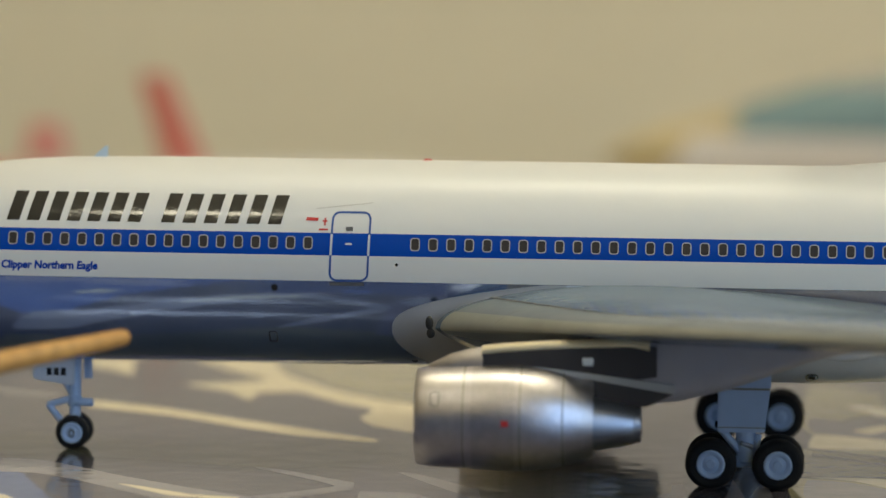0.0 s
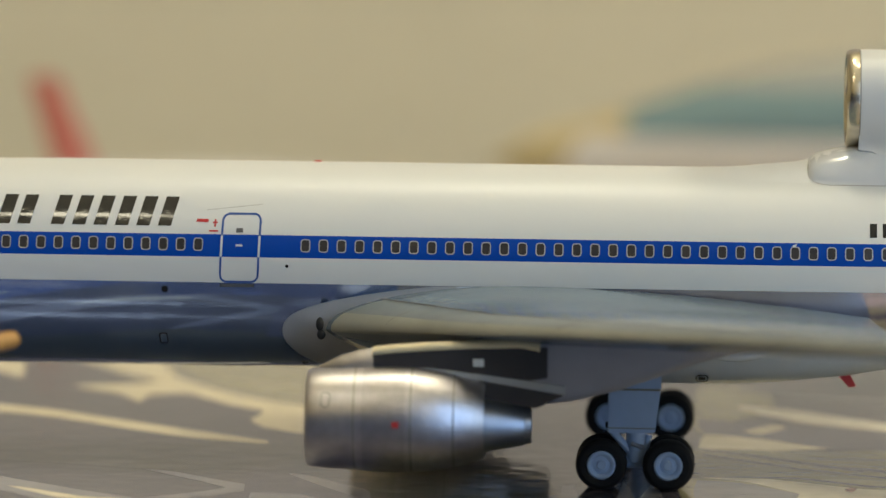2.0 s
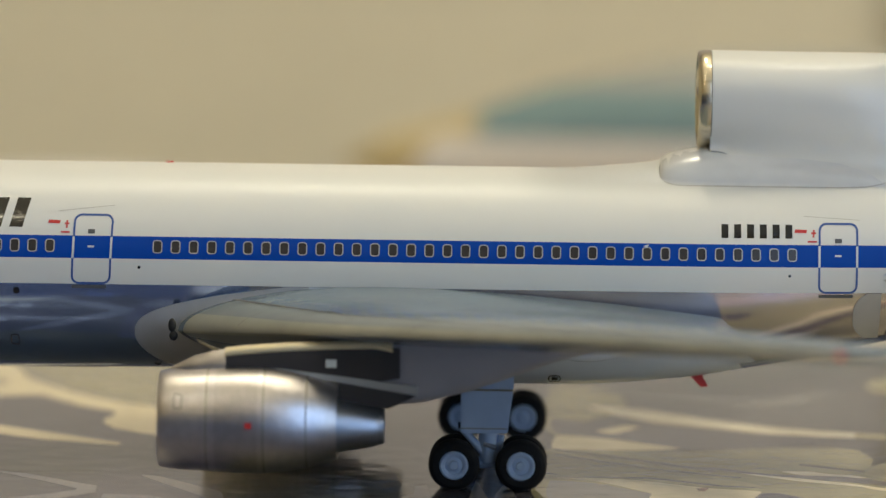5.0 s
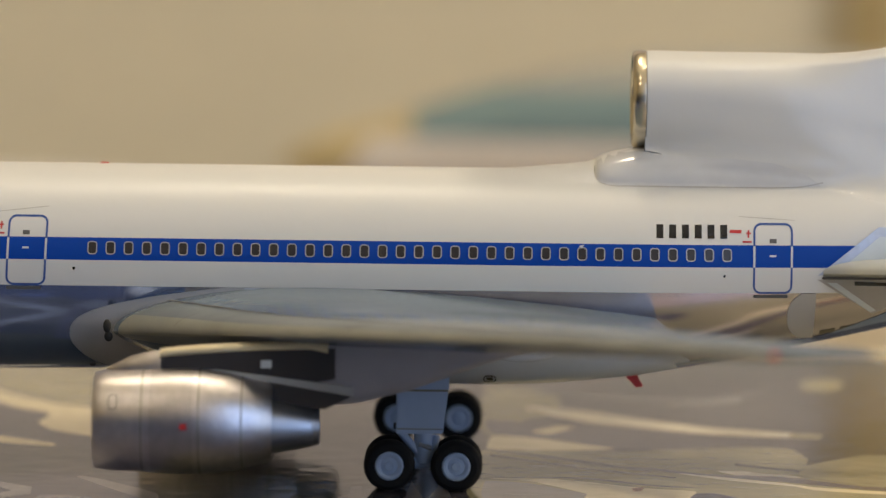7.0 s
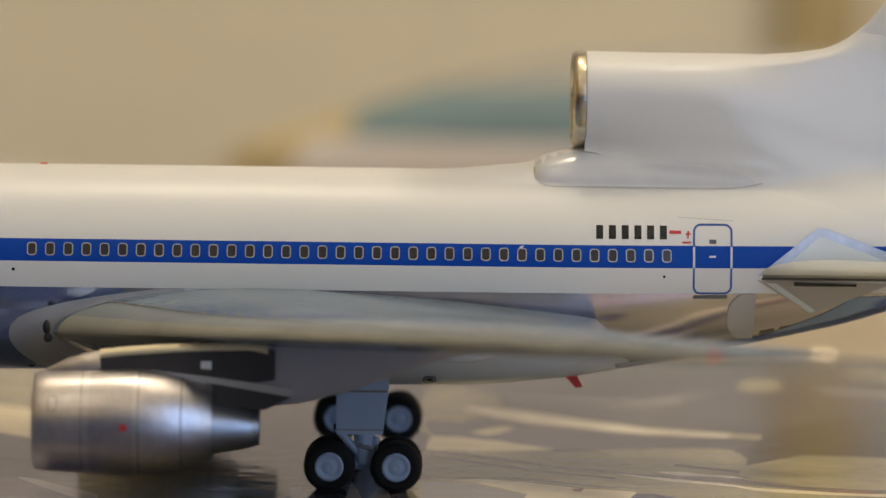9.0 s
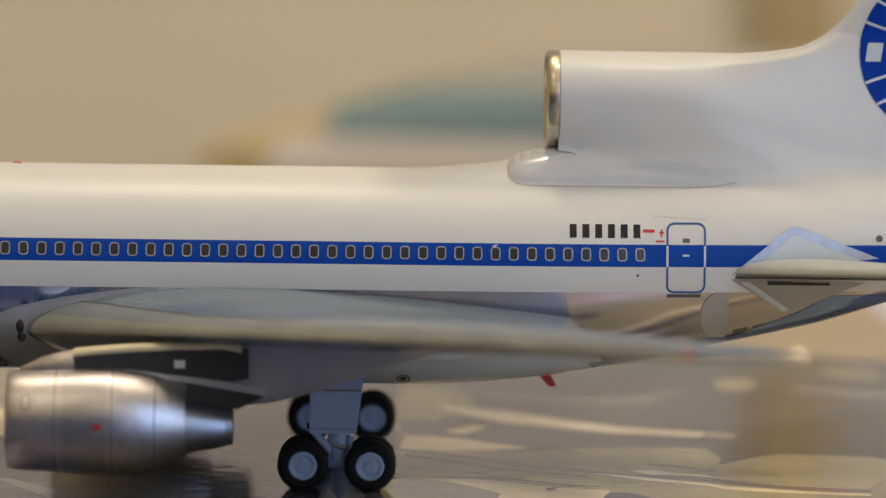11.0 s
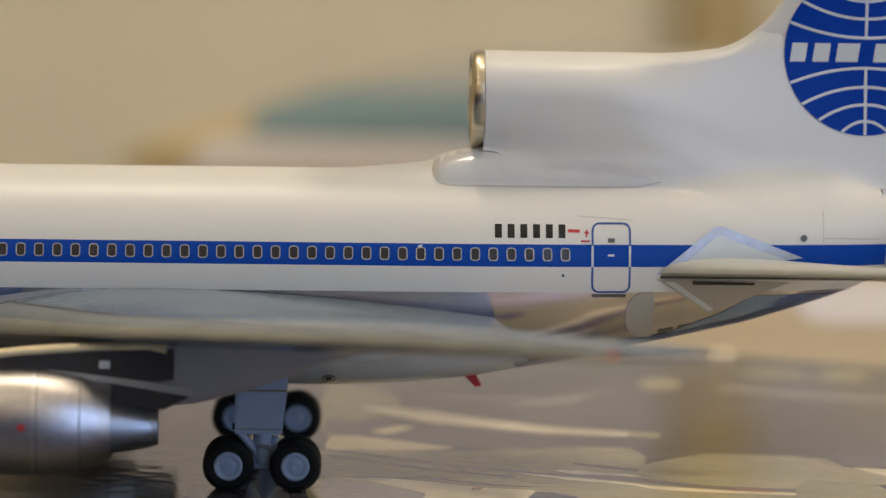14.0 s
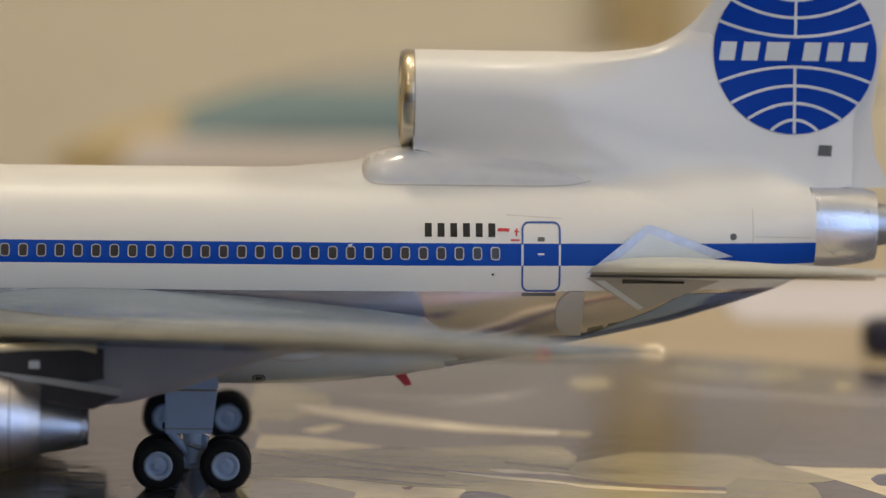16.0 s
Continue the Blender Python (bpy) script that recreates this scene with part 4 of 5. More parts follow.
def fin():
    us = [0.5 * (1 - math.cos(math.pi * k / 24)) for k in range(25)]
    rings = []
    for z in [41.3, 44, 46, 49, 52, 55, 58, 60, 60.6, 61, 61.3, 61.6, 61.9, 62.2, 62.8, 63.5, 64.5, 65.6, 67, 68.5, 72, 76, 80, 84, 86]:
        le, te = table(z, FIN_Z, FIN_LE), table(z, FIN_Z, FIN_TE)
        ring = [fin_skin(le + (te - le) * u, z) for u in us]
        ring += [fin_skin(le + (te - le) * u, z, 0, 1) for u in us[-2:0:-1]]
        rings.append(ring)
    f = part("tail_fin", loft(rings), LIVERY, plane, "white tail fin with a blue round emblem", 60)
    # round emblem: a blue disc with pale arcs and a pale bar
    cx, cz, R = 86.97, 61.12, 12.0
    rows = [[tail_skin(cx + R * r / 10 * math.cos(2 * math.pi * k / 96), cz + R * r / 10 * math.sin(2 * math.pi * k / 96), 0.15) for k in range(97)] for r in range(0, 11)]
    emblem = part("round_emblem", loft(rows, None, False, False), BLUE, f, "blue disc emblem")
    inside = lambda x, z: (x - cx) ** 2 + (z - cz) ** 2 <= R * R

    def arc(points, w=0.42):
        pts = [p for p in points if inside(*p)]
        if len(pts) > 2:
            part("emblem_line", ribbon(pts, w, tail_skin, 0.20), GREY_PALE, f)

    for sgn in (-1, 1):
        for rise, sag in ((2.2, 2.8), (4.95, 4.5), (7.5, 7.6), (9.9, 4.68)):
            half = 12.5 if rise < 9 else 5.9
            arc([(cx - half + 2 * half * k / 240, cz + sgn * (rise + sag * ((k - 120) / 120) ** 2)) for k in range(241)])
        arc([(cx, cz + sgn * (2.3 + 9.6 * k / 20)) for k in range(21)])
    # pale blocks across the middle
    for x0, x1 in ((-11.2, -8.6), (-7.9, -5.2), (-4.5, -0.9), (1.0, 3.8), (4.5, 7.1), (7.8, 10.6)):
        part("emblem_bar", patch([(cx + x0, cz - 1.3), (cx + x1 - 0.35, cz - 1.3), (cx + x1 + 0.05, cz + 1.4), (cx + x0 + 0.4, cz + 1.4)], 3, 2, tail_skin, 0.20), GREY_PALE, f)
    part("fin_vent", patch([(90.5, 46.0), (92.5, 45.9), (92.6, 47.5), (90.7, 47.6)], 2, 2, tail_skin, 0.12), GREY_SEAM, f, "small dark grey fin vent")


fin()


def tail_nozzle():
    z = 35.7
    noz = part("tail_exhaust", lathe_x([(89.4, 6.0), (89.5, 6.15), (93, 6.05), (97, 5.6), (99.2, 5.05), (99.2, 4.8), (96, 4.9)], 0, z, 64, None, False), NOZZLE, plane, "bluish silver tail exhaust", 50)
    part("exhaust_seam", lathe_x([(89.3, 6.1), (89.6, 6.2)], 0, z, 64, None, False), GREY_SEAM, noz)
    part("exhaust_hollow", lathe_x([(96.2, 4.85), (96, 2.8)], 0, z, 48, None, False), SOOT, noz)
    part("exhaust_core", lathe_x([(96, 3.4), (100, 3.1), (104, 2.4), (107, 1.2), (108, 0.2)], 0, z + 0.2, 48), STEEL, noz)


tail_nozzle()

# tailplane: distance out, leading x, trailing x, z, half thickness
STAB_Y = [6, 12, 30, 50, 54]
STAB_LE = [52.0, 56.3, 70.8, 87.0, 92.0]
STAB_TE = [85.0, 85.5, 90.5, 98.5, 99.5]
STAB_Z = [29.2, 29.6, 31.2, 32.9, 33.2]
STAB_H = [2.1, 1.9, 1.25, 0.65, 0.2]


def stabiliser(side):
    us = [0.5 * (1 - math.cos(math.pi * k / 16)) for k in range(17)]
    rings = []
    for y in (6, 9, 12, 18, 24, 30, 36, 42, 48, 52, 54):
        le, te, z, h = (table(y, STAB_Y, c) for c in (STAB_LE, STAB_TE, STAB_Z, STAB_H))
        f = lambda u, k: (le + (te - le) * u, side * y, z + 1.1 * u * (1 - y / 70) + (h if k > 0 else -0.55 * h) * bulge(u))
        rings.append([f(u, 1) for u in us] + [f(u, -1) for u in us[-2:0:-1]])
    st = part("tailplane", loft(rings), STAB_GREY, plane, "grey swept tailplane", 40)
    # the underside's shade, built as a thin dark rod
    part("edge_shade", rod((54.6, side * 9.5, 28.75), (92.0, side * 53.5, 32.75), 0.2, 0.12, 10), GREY_SEAM, st, "dark rod standing for shade under the leading edge")
    side_skin = lambda x, z, d: skin(x, z, d, side)
    # triangular polished root plate, with a grey middle
    part("root_plate", patch([(56.0, 29.4), (64.7, 36.2), (65.7, 36.2), (77.6, 31.8)], 8, 6, side_skin, 0.25), ROOT_METAL, st, "silvery triangular root plate")
    part("root_plate_middle", patch([(58.4, 29.6), (64.9, 34.9), (65.6, 34.9), (75.0, 31.5)], 8, 6, side_skin, 0.34), GREY_PALE, st)
    part("lower_plate", patch([(56.0, 28.8), (64.3, 23.7), (75.8, 28.2), (62, 28.9)], 8, 8, side_skin, 0.15), PLATE, st)
    part("plate_strip", patch([(57.4, 28.4), (58.8, 28.4), (64.8, 24.3), (64.0, 24.0)], 2, 8, side_skin, 0.24), GREY_PALE, st, "pale strip across the lower plate")
    part("hinge_slot", patch([(61.4, 28.0), (70.5, 27.9), (70.5, 28.25), (61.4, 28.6)], 4, 2, side_skin, 0.3), BLACK, st, "black slot")
    return st


for s in (-1, 1):
    stabiliser(s)


# ---- marks on the fuselage ----
def cabin_windows():
    w, h = 1.42, 1.96
    hole = rounded(-w / 2 + 0.13, w / 2 - 0.13, -h / 2 + 0.13, h / 2 - 0.13, 0.34, 5)

    def rim_mesh():
        flat = lambda x, z, d: (x, -d, z)
        return ribbon(rounded(-w / 2 + 0.09, w / 2 - 0.09, -h / 2 + 0.09, h / 2 - 0.09, 0.40, 5), 0.17, flat, 0.0, True)

    def pane_mesh():
        bm = bmesh.new()
        bm.faces.new([bm.verts.new((x, 0.0, z)) for x, z in hole])
        return bm

    first = None
    zc, r = fus(0)
    tilt = math.degrees(math.asin((32.23 - zc) / r))
    for side in (-1, 1):
        turn = pose(0, 0, 0, -tilt if side < 0 else tilt, 0, 0) if side < 0 else pose(0, 0, 0, tilt, 0, 0) @ pose(0, 0, 0, 0, 0, 180)
        for x in [-106.15 + 2.524 * k for k in range(18)] + [-47.80 + 2.5925 * k for k in range(36)]:
            p = skin(x, 32.23, 0.04, side)
            a, b = skin(x - 0.7, 32.23, 0, side), skin(x + 0.7, 32.23, 0, side)
            m = shift(*p, 0, 0, math.degrees(math.atan2(b[1] - a[1], 1.4))) @ turn
            if not first:
                rim = part("cabin_window", rim_mesh(), WINDOW_RIM, plane, "", 0)
                pane = part("pane", pane_mesh(), GLASS, rim, "", 0)
                rim.matrix_local = m
                pane.location = (0, 0.00001, 0)
                first = (rim, pane)
            else:
                rr = again(first[0], "cabin_window", plane, m)
                again(first[1], "pane", rr, Matrix.Translation((0, 0.00001, 0)))


cabin_windows()


def cabin_door(x0, x1, z0, z1, lean):
    line = rounded(x0, x1, z0, z1, 1.0, 6, lean)
    d = part("cabin_door", ribbon(line, 0.30, skin, 0.035, True), BLUE_LINE, plane, "white cabin door outlined in blue", 0)
    xm = (x0 + x1) / 2
    for xe in (x0, x1):
        part("door_edge", patch([(xe - 0.16 + lean * 3.6, 30.5), (xe + 0.16 + lean * 3.6, 30.5), (xe + 0.16 + lean * 6.6, 33.5), (xe - 0.16 + lean * 6.6, 33.5)], 1, 4, skin, 0.06), GREY_PALE, d, "pale edge across the blue band")
    part("door_window", patch([(xm - 0.5, 33.95), (xm + 0.5, 33.95), (xm + 0.5, 34.55), (xm - 0.5, 34.55)], 2, 2, skin, 0.05), GREY_SEAM, d, "small dark door window")
    part("door_handle", patch([(xm - 0.5, 32.0), (xm + 0.45, 32.0), (xm + 0.45, 32.28), (xm - 0.5, 32.28)], 2, 2, skin, 0.06), GREY_PALE, d, "pale door handle")
    part("door_sill", patch([(x0, z0 - 0.75), (x1 - 0.5, z0 - 0.75), (x1 - 0.5, z0 - 0.3), (x0, z0 - 0.3)], 6, 2, skin, 0.08), GREY_SEAM, d, "dark door sill")
    part("rain_gutter", ribbon([(x0 - 2.2 + k, z1 + 0.45 + 0.11 * k if lean > 0.005 else z1 + 1.0 - 0.06 * k) for k in range(9)], 0.07, skin, 0.04), SEAM_FAINT, d)
    # red rescue marks beside it, too small to read
    part("red_print", patch([(x0 - 3.6, 35.35), (x0 - 1.9, 35.3), (x0 - 1.8, 35.75), (x0 - 3.5, 35.8)], 2, 2, skin, 0.04), RED, d)
    part("red_print", patch([(x0 - 1.0, 34.7), (x0 - 0.75, 34.7), (x0 - 0.7, 35.75), (x0 - 0.95, 35.75)], 1, 2, skin, 0.04), RED, d)
    part("red_print", patch([(x0 - 1.7, 34.0), (x0 - 0.4, 34.0), (x0 - 0.4, 34.25), (x0 - 1.7, 34.25)], 2, 1, skin, 0.04), RED, d)
    part("red_print", patch([(x0 - 1.2, 35.2), (x0 - 0.5, 35.2), (x0 - 0.5, 35.42), (x0 - 1.2, 35.42)], 1, 1, skin, 0.04), RED, d)


cabin_door(-60.05, -54.62, 26.95, 36.55, 0.03)
cabin_door(46.85, 52.25, 26.85, 36.62, 0.0)

# bold black slanted blocks of the airline's title
for start, count, step in ((-107.3, 7, 2.95), (-84.7, 6, 3.1)):
    for k in range(count):
        x = start + step * k
        part("title_bar", patch([(x, 34.75), (x + 1.9, 34.75), (x + 2.9, 38.75), (x + 1.0, 38.75)], 3, 8, skin, 0.03), BLACK, plane, "black slanted title bar")
# registration as plain black bars
for k in range(6):
    x = 32.8 + 1.83 * k
    part("registration_bar", patch([(x, 34.55), (x + 1.0, 34.55), (x + 1.0, 36.45), (x, 36.45)], 2, 4, skin, 0.03), BLACK, plane, "black registration print")


def name_script():
    cu = bpy.data.curves.new("ship_name", "FONT")
    cu.body, cu.size, cu.resolution_u = "Clipper Northern Eagle", 1.0, 3
    cu.offset = 0.042
    tmp = bpy.data.objects.new("ship_name", cu)
    scene.collection.objects.link(tmp)
    dg = bpy.context.evaluated_depsgraph_get()
    me = bpy.data.meshes.new_from_object(tmp.evaluated_get(dg))
    bpy.data.objects.remove(tmp)
    w = max(v.co.x for v in me.vertices)
    bm = bmesh.new()
    bm.from_mesh(me)
    bpy.data.meshes.remove(me)
    for v in bm.verts:
        v.co = skin(-107.8 + v.co.x / w * 14.1 + 0.12 * v.co.y, 27.95 + v.co.y * 1.55, 0.03)
    part("ship_name", bm, BLUE, plane, "blue lettered ship name", 0)


name_script()


def dot(x, z, r, mat, name, label=""):
    pts = [[skin(x + r * q * math.cos(2 * math.pi * k / 20), z + r * q * math.sin(2 * math.pi * k / 20), 0.04) for k in range(21)] for q in (0.01, 1)]
    return part(name, loft(pts, None, False, False), mat, plane, label, 0)


dot(-50.4, 29.3, 0.22, BLACK, "drain_port")
dot(-68.0, 25.75, 0.5, BLACK, "static_port", "black round port in the metal belly")
dot(42.6, 29.25, 0.2, BLACK, "drain_port")
dot(77.6, 34.6, 0.5, GREY_SEAM, "rear_port", "dark round port")
part("panel_seam", ribbon([(80.5 + 0.0 * k, 33.7 + 1.2 * k) for k in range(7)], 0.08, skin, 0.04), SEAM_FAINT, plane)
part("panel_seam", ribbon([(80.7 + 1.2 * k, 34.6 - 0.03 * k) for k in range(8)], 0.08, skin, 0.04), SEAM_FAINT, plane)
# small chip in the blue paint
part("paint_chip", patch([(21.75, 33.21), (22.20, 33.06), (22.50, 33.51), (21.90, 33.39)], 2, 2, skin, 0.08), GREY_PALE, plane, "", 0)
# faint square mark on the dark belly panel
part("panel_mark", ribbon(rounded(-69.06, -67.96, 17.57, 19.07, 0.25, 4), 0.18, skin, 0.06, True), DARK, plane, "", 0)
# oval mark on the belly
mark = part("belly_mark", ribbon(rounded(8.4, 10.1, 14.3, 15.3, 0.45, 5), 0.16, lambda x, z, d: skin(x, z, 1.6 + d), 0.12, True), BLACK, plane, "black oval mark", 0)
part("mark_centre", patch([(8.8, 14.55), (9.7, 14.55), (9.7, 15.05), (8.8, 15.05)], 2, 2, lambda x, z, d: skin(x, z, 1.6 + d), 0.12), BLACK, mark)
# pale rounded plate on the rear belly
part("service_plate", loft([[skin(51.9 + 2.2 * (abs(z - 23.3) / 3.6) ** 3 + (55.9 - 51.9 - 2.2 * (abs(z - 23.3) / 3.6) ** 3) * k / 5, z, 0.1) for k in range(6)] for z in np.linspace(19.8, 26.75, 13)], None, False, False), PLATE, plane, "pale grey service plate")
for x in (56.9, 59.8):
    part("tail_vent", patch([(x, 20.3 + (x - 56.9) * 0.2), (x + 2.2, 20.7 + (x - 56.9) * 0.2), (x + 2.2, 21.3 + (x - 56.9) * 0.2), (x, 20.9 + (x - 56.9) * 0.2)], 2, 2, skin, 0.05), BLACK, plane)


def blade(name, pts, half, mat, label):
    bm = loft([[(x, -half, z) for x, z in pts], [(x, half, z) for x, z in pts]])
    return part(name, bm, mat, plane, label, 30)


blade("crown_antenna", [(-96.8, 43.1), (-94.6, 43.1), (-94.5, 44.8), (-95.0, 44.8)], 0.15, CLEAR_TIP, "clear blue blade antenna")
part("beacon", lathe_x([(-48.0, 0.15), (-47.8, 0.4), (-46.9, 0.4), (-46.6, 0.15)], 0, 43.2, 20), RED, plane, "red beacon lamp")
blade("belly_antenna", [(28.0, 14.3), (30.3, 14.3), (31.7, 11.7), (30.7, 11.5)], 0.3, RED, "red belly antenna")


# ---- landing gear ----
def wheel_meshes(r, half, rim, parent):
    tyre = part("tyre", lathe_y([(-half * 0.75, rim * 0.98), (-half, rim * 1.12), (-half, r * 0.80), (-half * 0.8, r * 0.94), (-half * 0.35, r), (half * 0.35, r), (half * 0.8, r * 0.94), (half, r * 0.80), (half, rim * 1.12), (half * 0.75, rim * 0.98)], 56, None, False), TYRE, parent, "black rubber tyre", 25)
    prof = [(-half * 0.5, 0.02), (-half * 1.02, 0.05), (-half * 1.05, rim * 0.30), (-half * 0.8, rim * 0.36), (-half * 0.72, rim * 0.62), (-half * 0.95, rim * 0.70), (-half * 1.04, rim * 0.90), (-half * 0.92, rim * 1.02), (half * 0.92, rim * 1.02), (half * 0.92, rim * 0.6), (half * 1.0, 0.05)]
    disc = part("rim", lathe_y(prof, 40), RIM, parent, "pale blue grey wheel rim", 25)
    return tyre, disc


def main_gear(side, model=None):
    y = side * 27.4
    strut = part("main_gear_leg", rod((0.2, y, 3.4), (-0.3, y, 17.5), 1.35, 1.5), RIM, plane, "pale blue grey main gear leg")
    part("bogie_beam", rod((-5.2, y, 3.65), (5.2, y, 3.6), 0.85), RIM, strut)
    for x in (-4.68, 4.68):
        part("axle", rod((x, y - 3.6, 3.62), (x, y + 3.6, 3.62), 0.6), RIM, strut)
    part("drag_brace", rod((-3.4, y - 0.4, 8.2), (-0.4, y - 0.4, 4.8), 0.55), RIM, strut)
    part("torque_link", rod((1.9, y - 0.4, 7.6), (1.3, y - 0.4, 4.6), 0.5), RIM, strut)
    part("brake_rod", rod((-0.6, y - 1.2, 6.4), (1.2, y - 1.2, 5.8), 0.35), STEEL, strut)
    bm = loft([[(-3.85, yy, 7.9), (2.75, yy, 7.95), (3.45, yy, 14.0), (-3.85, yy, 14.0)] for yy in (y + side * 1.6 - 0.35, y + side * 1.6 + 0.35)])
    bmesh.ops.bevel(bm, geom=bm.edges[:], offset=0.15, segments=2, affect="EDGES")
    part("gear_door", bm, RIM, strut, "pale blue grey gear door", 30)
    bm = loft([[(-3.85, yy, 14.15), (3.5, yy, 14.15), (3.6, yy, 17.6), (-3.85, yy, 17.0)] for yy in (y + side * 1.5 - 0.35, y + side * 1.5 + 0.35)])
    part("upper_gear_door", bm, RIM, strut, "", 30)
    face = y + side * 1.95
    part("door_fold", block(-3.75, 2.75, face - 0.05, face + 0.05, 8.55, 8.68, 0), COWL_SEAM, strut, "fold line near the door's lower edge", 0)
    part("door_seam", block(-3.8, 3.4, face - 0.05, face + 0.05, 13.92, 14.2, 0), COWL_SEAM, strut, "", 0)
    part("door_hinge", block(-4.2, -3.5, y + side * 1.3 - 0.3, y + side * 1.3 + 0.3, 8.5, 9.4, 0.1), SOOT, strut, "small dark hinge")
    for x in (-1.9, 1.9):
        part("brake_pack", rod((x * 2.46, y - 1.3, 3.62), (x * 2.46, y + 1.3, 3.62), 1.7), SOOT, strut, "dark brake pack between the wheels")
    for x in (-4.68, 4.68):
        for dy in (-2.75, 2.75):
            m = shift(x, y + dy, 3.62) @ (pose(0, 0, 0, 0, 0, 0) if dy < 0 else pose(0, 0, 0, 0, 0, 180))
            if not model:
                model = wheel_meshes(3.6, 1.35, 1.97, strut)
                for o in model:
                    o.matrix_local = m
            else:
                for o in model:
                    again(o, o.name.split(".")[0], strut, m)
    return model


_w = main_gear(-1)
main_gear(1, _w)


def nose_gear():
    x = -99.4
    leg = part("nose_gear_leg", rod((x, 0, 2.6), (x + 0.1, 0, 14.5), 0.85, 0.95), RIM, plane, "pale blue grey nose gear leg")
    part("axle", rod((x, -2.4, 2.5), (x, 2.4, 2.5), 0.5), RIM, leg)
    part("steering_collar", rod((x, 0, 6.1), (x, 0, 7.9), 1.05), RIM, leg)
    part("steering_jack", rod((x, -0.8, 6.9), (x + 2.9, -0.8, 6.85), 0.6), RIM, leg)
    part("torque_link", rod((x - 0.5, -0.2, 7.3), (x - 4.0, -0.2, 6.3), 0.5), RIM, leg)
    part("torque_link", rod((x - 4.0, -0.2, 6.4), (x - 1.2, -0.2, 3.0), 0.5), RIM, leg)
    part("drag_brace", rod((x - 2.0, 0, 10.5), (x - 0.4, 0, 8.0), 0.5), RIM, leg)
    for yy, dx, name in ((-2.6, 0, "near"), (2.6, 0, "far")):
        bm = loft([[(-105.2, q, 10.4), (-99.2, q, 9.4), (-99.0, q, 9.7), (-98.9, q, 14.0), (-105.4, q, 14.0)] for q in (yy - 0.3, yy + 0.3)])
        bmesh.ops.bevel(bm, geom=bm.edges[:], offset=0.24, segments=3, affect="EDGES")
        door = part("nose_gear_door", bm, DOOR_PAINT, leg, "pale silver grey nose gear door", 30)
    for k in range(3):
        part("number_bar", block(-103.1 + 1.05 * k, -102.35 + 1.05 * k, -2.96, -2.90, 11.0, 12.15, 0), BLACK, leg, "black number print", 0)
    part("hub_mark", ribbon([(x + 0.34 * math.cos(2 * math.pi * k / 24), 2.5 + 0.52 * math.sin(2 * math.pi * k / 24)) for k in range(24)], 0.26, lambda a, c, d: (a, -1.9 - 1.16 - d, c), 0.0, True), GREY_SEAM, leg, "dark oval hub mark", 0)
    part("aft_door", block(-98.2, -96.9, 0.6, 1.0, 10.2, 14, 0.12), RIM, leg)
    model = None
    for dy in (-1.9, 1.9):
        m = shift(x, dy, 2.5) @ (pose(0, 0, 0) if dy < 0 else pose(0, 0, 0, 0, 0, 180))
        if not model:
            model = wheel_meshes(2.5, 1.05, 1.55, leg)
            for o in model:
                o.matrix_local = m
        else:
            for o in model:
                again(o, o.name.split(".")[0], leg, m)


nose_gear()

# ---- other things on the table ----
def chopstick():
    a, b = Vector((-81, -70, 24.2)), Vector((-242, -246, 1.9))
    q = (b - a).to_track_quat("Z", "Y")
    rings = []
    for s, r in ((0, 0.75), (0.3, 1.0), (1.0, 1.15), (20, 1.5), (60, 2.0), (150, 2.6), (238, 2.8)):
        c = a + (b - a).normalized() * s
        rings.append([c + q @ Vector((r * math.cos(2 * math.pi * k / 24), r * math.sin(2 * math.pi * k / 24), 0)) for k in range(24)])
    ob = part("chopstick", loft(rings), WOOD, None, "pale wooden stick lying slanted in front of the model")
    tagged(ob, category="stick")


chopstick()


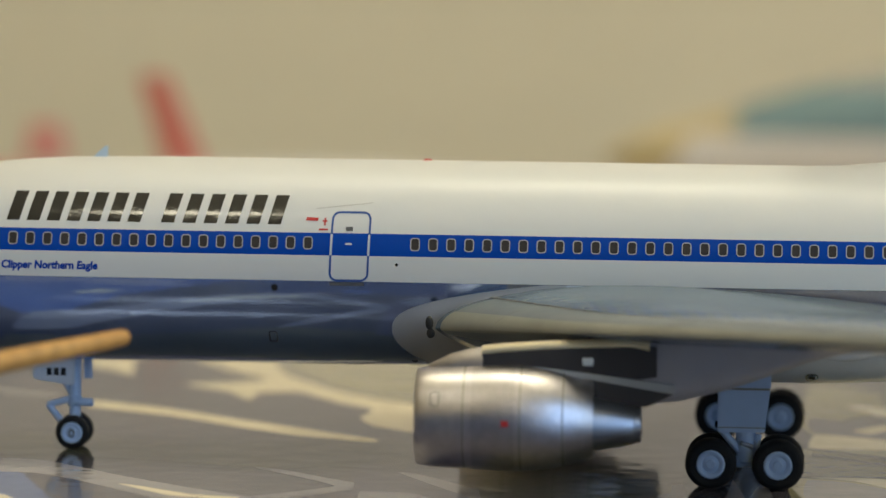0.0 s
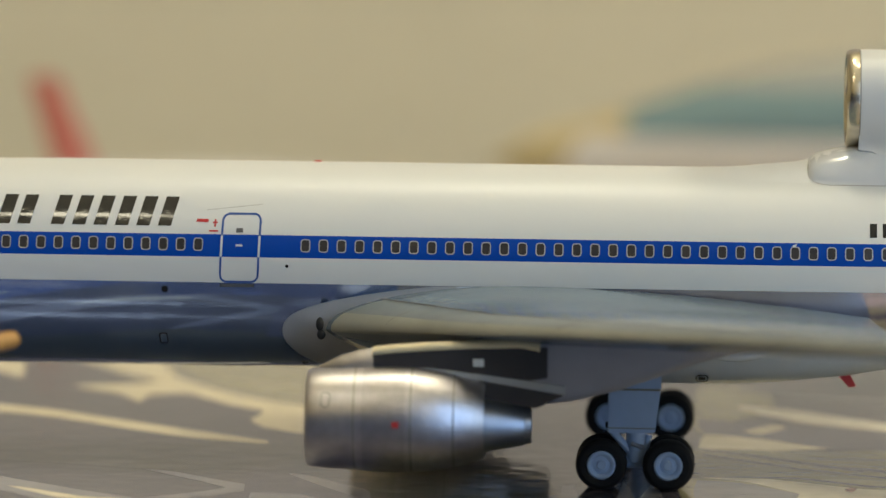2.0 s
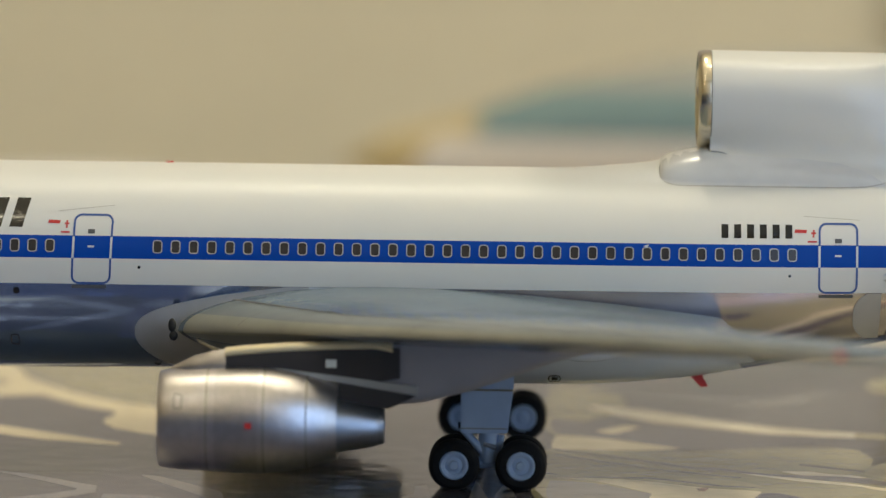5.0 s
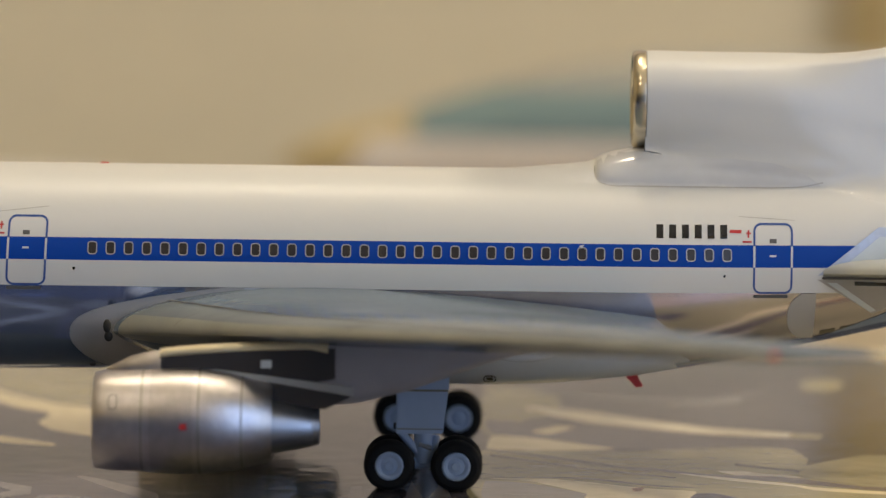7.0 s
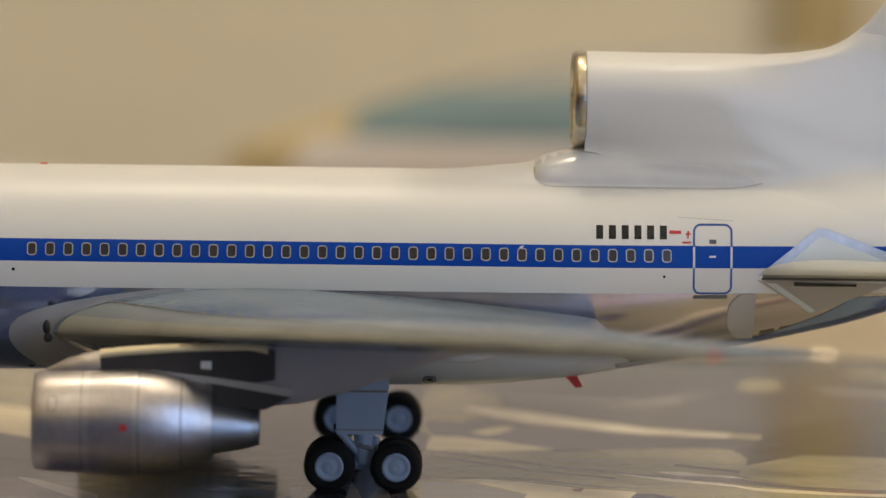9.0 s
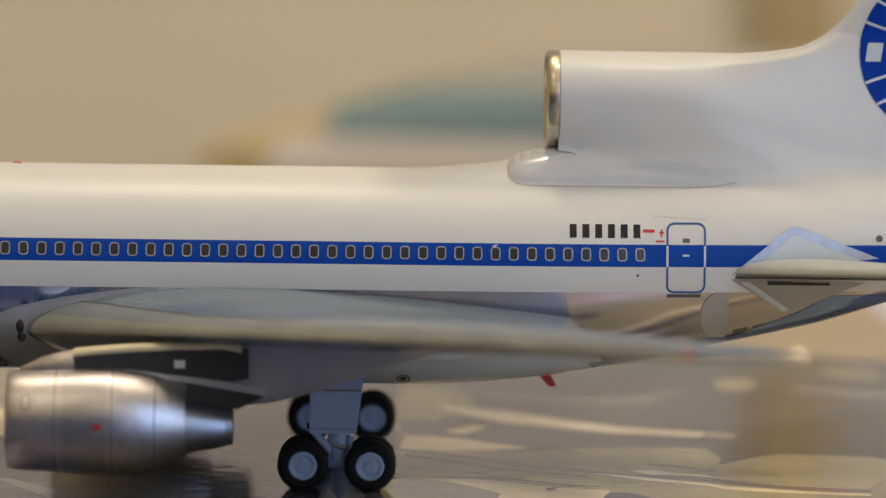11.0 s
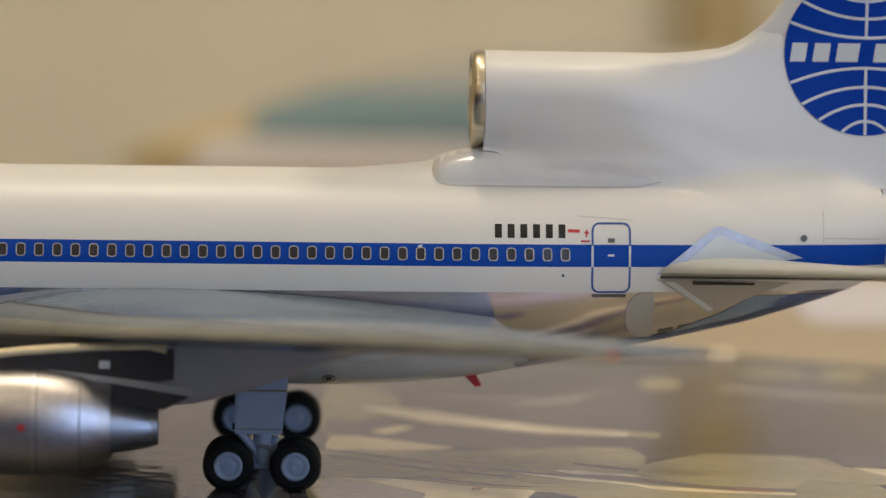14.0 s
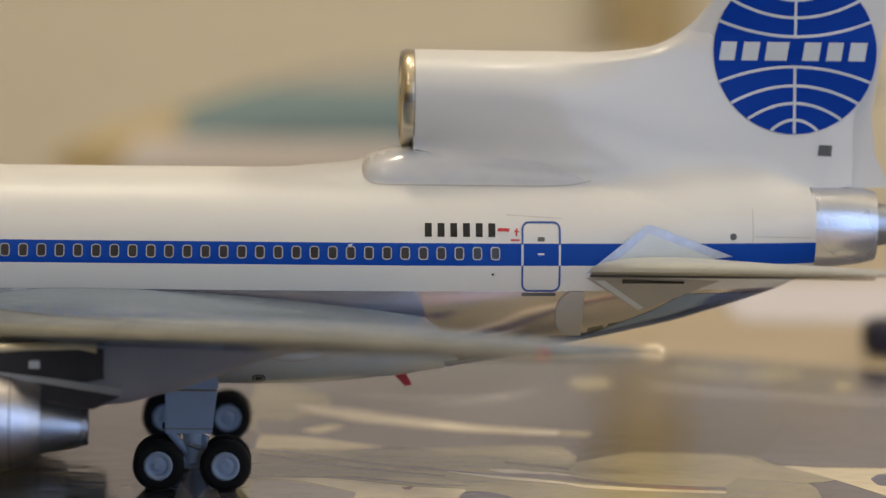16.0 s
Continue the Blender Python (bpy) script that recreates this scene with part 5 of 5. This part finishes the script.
def far_model(name, label, at, turn, paint_top, paint_low, length, r, zc, fin_at, fin_mat, fin_lean):
    """A blurred model airliner further back on the table."""
    ob = thing(name, (0, 0, 0), label, "model aircraft", "models behind")
    n = 48
    rings_top, rings_low = [], []
    prof = [(0, 0.05), (2, 0.26), (8, 0.46), (20, 0.66), (36, 0.84), (54, 0.96), (72, 1.0), (length * 0.6, 1.0), (length * 0.8, 0.72), (length, 0.12)]
    for x, k in prof:
        drop = zc - 0.7 * r * (1 - k) if x < 70 else zc + 0.5 * r * (1 - k)
        ring = [(x, r * k * (math.copysign(abs(math.sin(q)) ** (1 if math.cos(q) > 0 else 0.45), math.sin(q))), drop + r * k * math.cos(q)) for q in [2 * math.pi * i / n for i in range(n)]]
        up = [p for p in ring[-n // 4 - 4:] + ring[:n // 4 + 5]]
        rings_top.append([(p[0], p[1] * 1.01, p[2] + 0.05) for p in up])
        rings_low.append(ring)
    part("fuselage", loft(rings_low), paint_low, ob)
    part("roof_paint", loft(rings_top, None, False, False), paint_top, ob)
    for side in (-1, 1):
        w = loft([[(length * 0.36, side * r * 0.8, zc - r * 0.6), (length * 0.58, side * r * 0.8, zc - r * 0.6), (length * 0.58, side * r * 0.8, zc - r * 0.45), (length * 0.36, side * r * 0.8, zc - r * 0.4)], [(length * 0.60, side * r * 5, zc), (length * 0.66, side * r * 5, zc), (length * 0.66, side * r * 5, zc + 0.6), (length * 0.60, side * r * 5, zc + 0.7)]])
        part("wing", w, GREY_WING, ob)
        part("gear_leg", rod((length * 0.5, side * r * 1.2, zc - r * 0.5), (length * 0.5, side * r * 1.2, 0), r * 0.12), RIM, ob)
    part("gear_leg", rod((length * 0.12, 0, zc - r * 0.7), (length * 0.12, 0, 0), r * 0.1), RIM, ob)
    fx, fz, h, c0, c1 = fin_at
    f = loft([[(fx + q + fin_lean * k, -t, fz + h * k) for q, t in ((0, 0.05), (c * 0.3, 0.9), (c, 0.05))] + [(fx + c * 0.3 + fin_lean * k, 0.9, fz + h * k)] for k, c in ((0, c0), (1, c1))])
    part("tail_fin", f, fin_mat, ob)
    ob.matrix_world = shift(*at, 0, 0, turn)
    return ob


def teal_airliner():
    """A larger blurred model: white below, teal sides under a grey crown, a gold nose."""
    ob = thing("teal_airliner", (0, 0, 0), "white and teal model airliner with a gold nose, out of focus", "model aircraft", "models behind")
    X = [-14, -11, -6, 0, 10, 21, 33, 46, 62, 80, 100, 130, 165, 200]
    T = [11.2, 13.2, 16.2, 18.4, 21.0, 24.2, 28.2, 32.2, 35.8, 38.2, 39.2, 39.2, 38.6, 36.0]
    B = [10.2, 8.4, 6.2, 5.0, 4.2, 3.6, 3.2, 3.0, 3.0, 3.0, 3.0, 3.5, 9.0, 30.0]

    def shell(x0, x1, top, low, grow):
        rows = []
        for x in [x0 + (x1 - x0) * k / 20 for k in range(21)]:
            t, b = table(x, X, T), table(x, X, B)
            zc, h = (t + b) / 2, (t - b) / 2
            za, zb = min(t, top(x)), max(b, min(t - 0.2, low(x)))
            half = []
            for k in range(25):
                z = zb + (za - zb) * math.sin(math.pi / 2 * k / 24)
                half.append((0.9 * h * (max(0.0, 1 - (abs(z - zc) / h) ** (2.2 if z > zc else 4))) ** 0.5 + grow, z + grow))
            rows.append([(x, -e, z) for e, z in half] + [(x, e, z) for e, z in half[::-1]])
        return loft(rows, None, False, False)

    high, line = (lambda x: 99.0), (lambda x: table(x, [-14, 0, 9], [4.0, 4.0, 17.6]))
    part("fuselage", shell(-14, 200, high, lambda x: -9.0, 0.0), FARWHITE, ob)
    part("nose_paint", shell(-14, 20, high, line, 0.2), GOLD, ob, "gold painted nose")
    part("side_paint", shell(20, 200, high, line, 0.2), TEAL, ob, "teal painted side")
    part("crown_paint", shell(20, 200, high, lambda x: 30.0, 0.35), SLATE, ob, "grey blue painted crown")
    for side in (-1, 1):
        w = loft([[(a, side * y, z) for a, z in ((xa, z0), (xb, z0), (xb, z0 + 1.2), (xa, z0 + 1.6))] for y, xa, xb, z0 in ((12, 80, 128, 9), (92, 132, 146, 15))])
        part("wing", w, GREY_WING, ob)
        part("gear_leg", rod((112, side * 17, 10), (112, side * 17, 0), 1.6), RIM, ob)
    part("gear_leg", rod((26, 0, 12), (26, 0, 0), 1.4), RIM, ob)
    part("tail_fin", loft([[(xa, 0, z), (xa + 7, -1.2, z), (xb, 0, z), (xa + 7, 1.2, z)] for z, xa, xb in ((36, 168, 196), (48, 176, 198))]), GOLD, ob)
    ob.matrix_world = shift(-30, 500, 0)


teal_airliner()
far_model("red_tailed_airliner", "white model airliner with a red fin, out of focus", (-45, 452, 0), 180, WHITE, WHITE, 112, 4.6, 6.6, (95, 9, 24, 11, 7.5), REDFIN, 10.5)
far_model("pink_airliner", "pink and white model airliner further back, out of focus", (-172, 462, 0), 180, PINK, WHITE, 120, 4.6, 6.6, (5, 10, 10, 12, 8), PINK, 2)
blk = part("navy_block", block(119.5, 133, 152, 160, -0.6, 6.5, 2.4), NAVY, None, "small dark navy plastic block on the table")
tagged(blk, category="block")
pap = part("paper_sheet", block(104, 330, 216, 305, -0.6, -0.3, 0), PAPER, None, "white sheet of paper lying flat on the table", 0)
tagged(pap, category="paper")
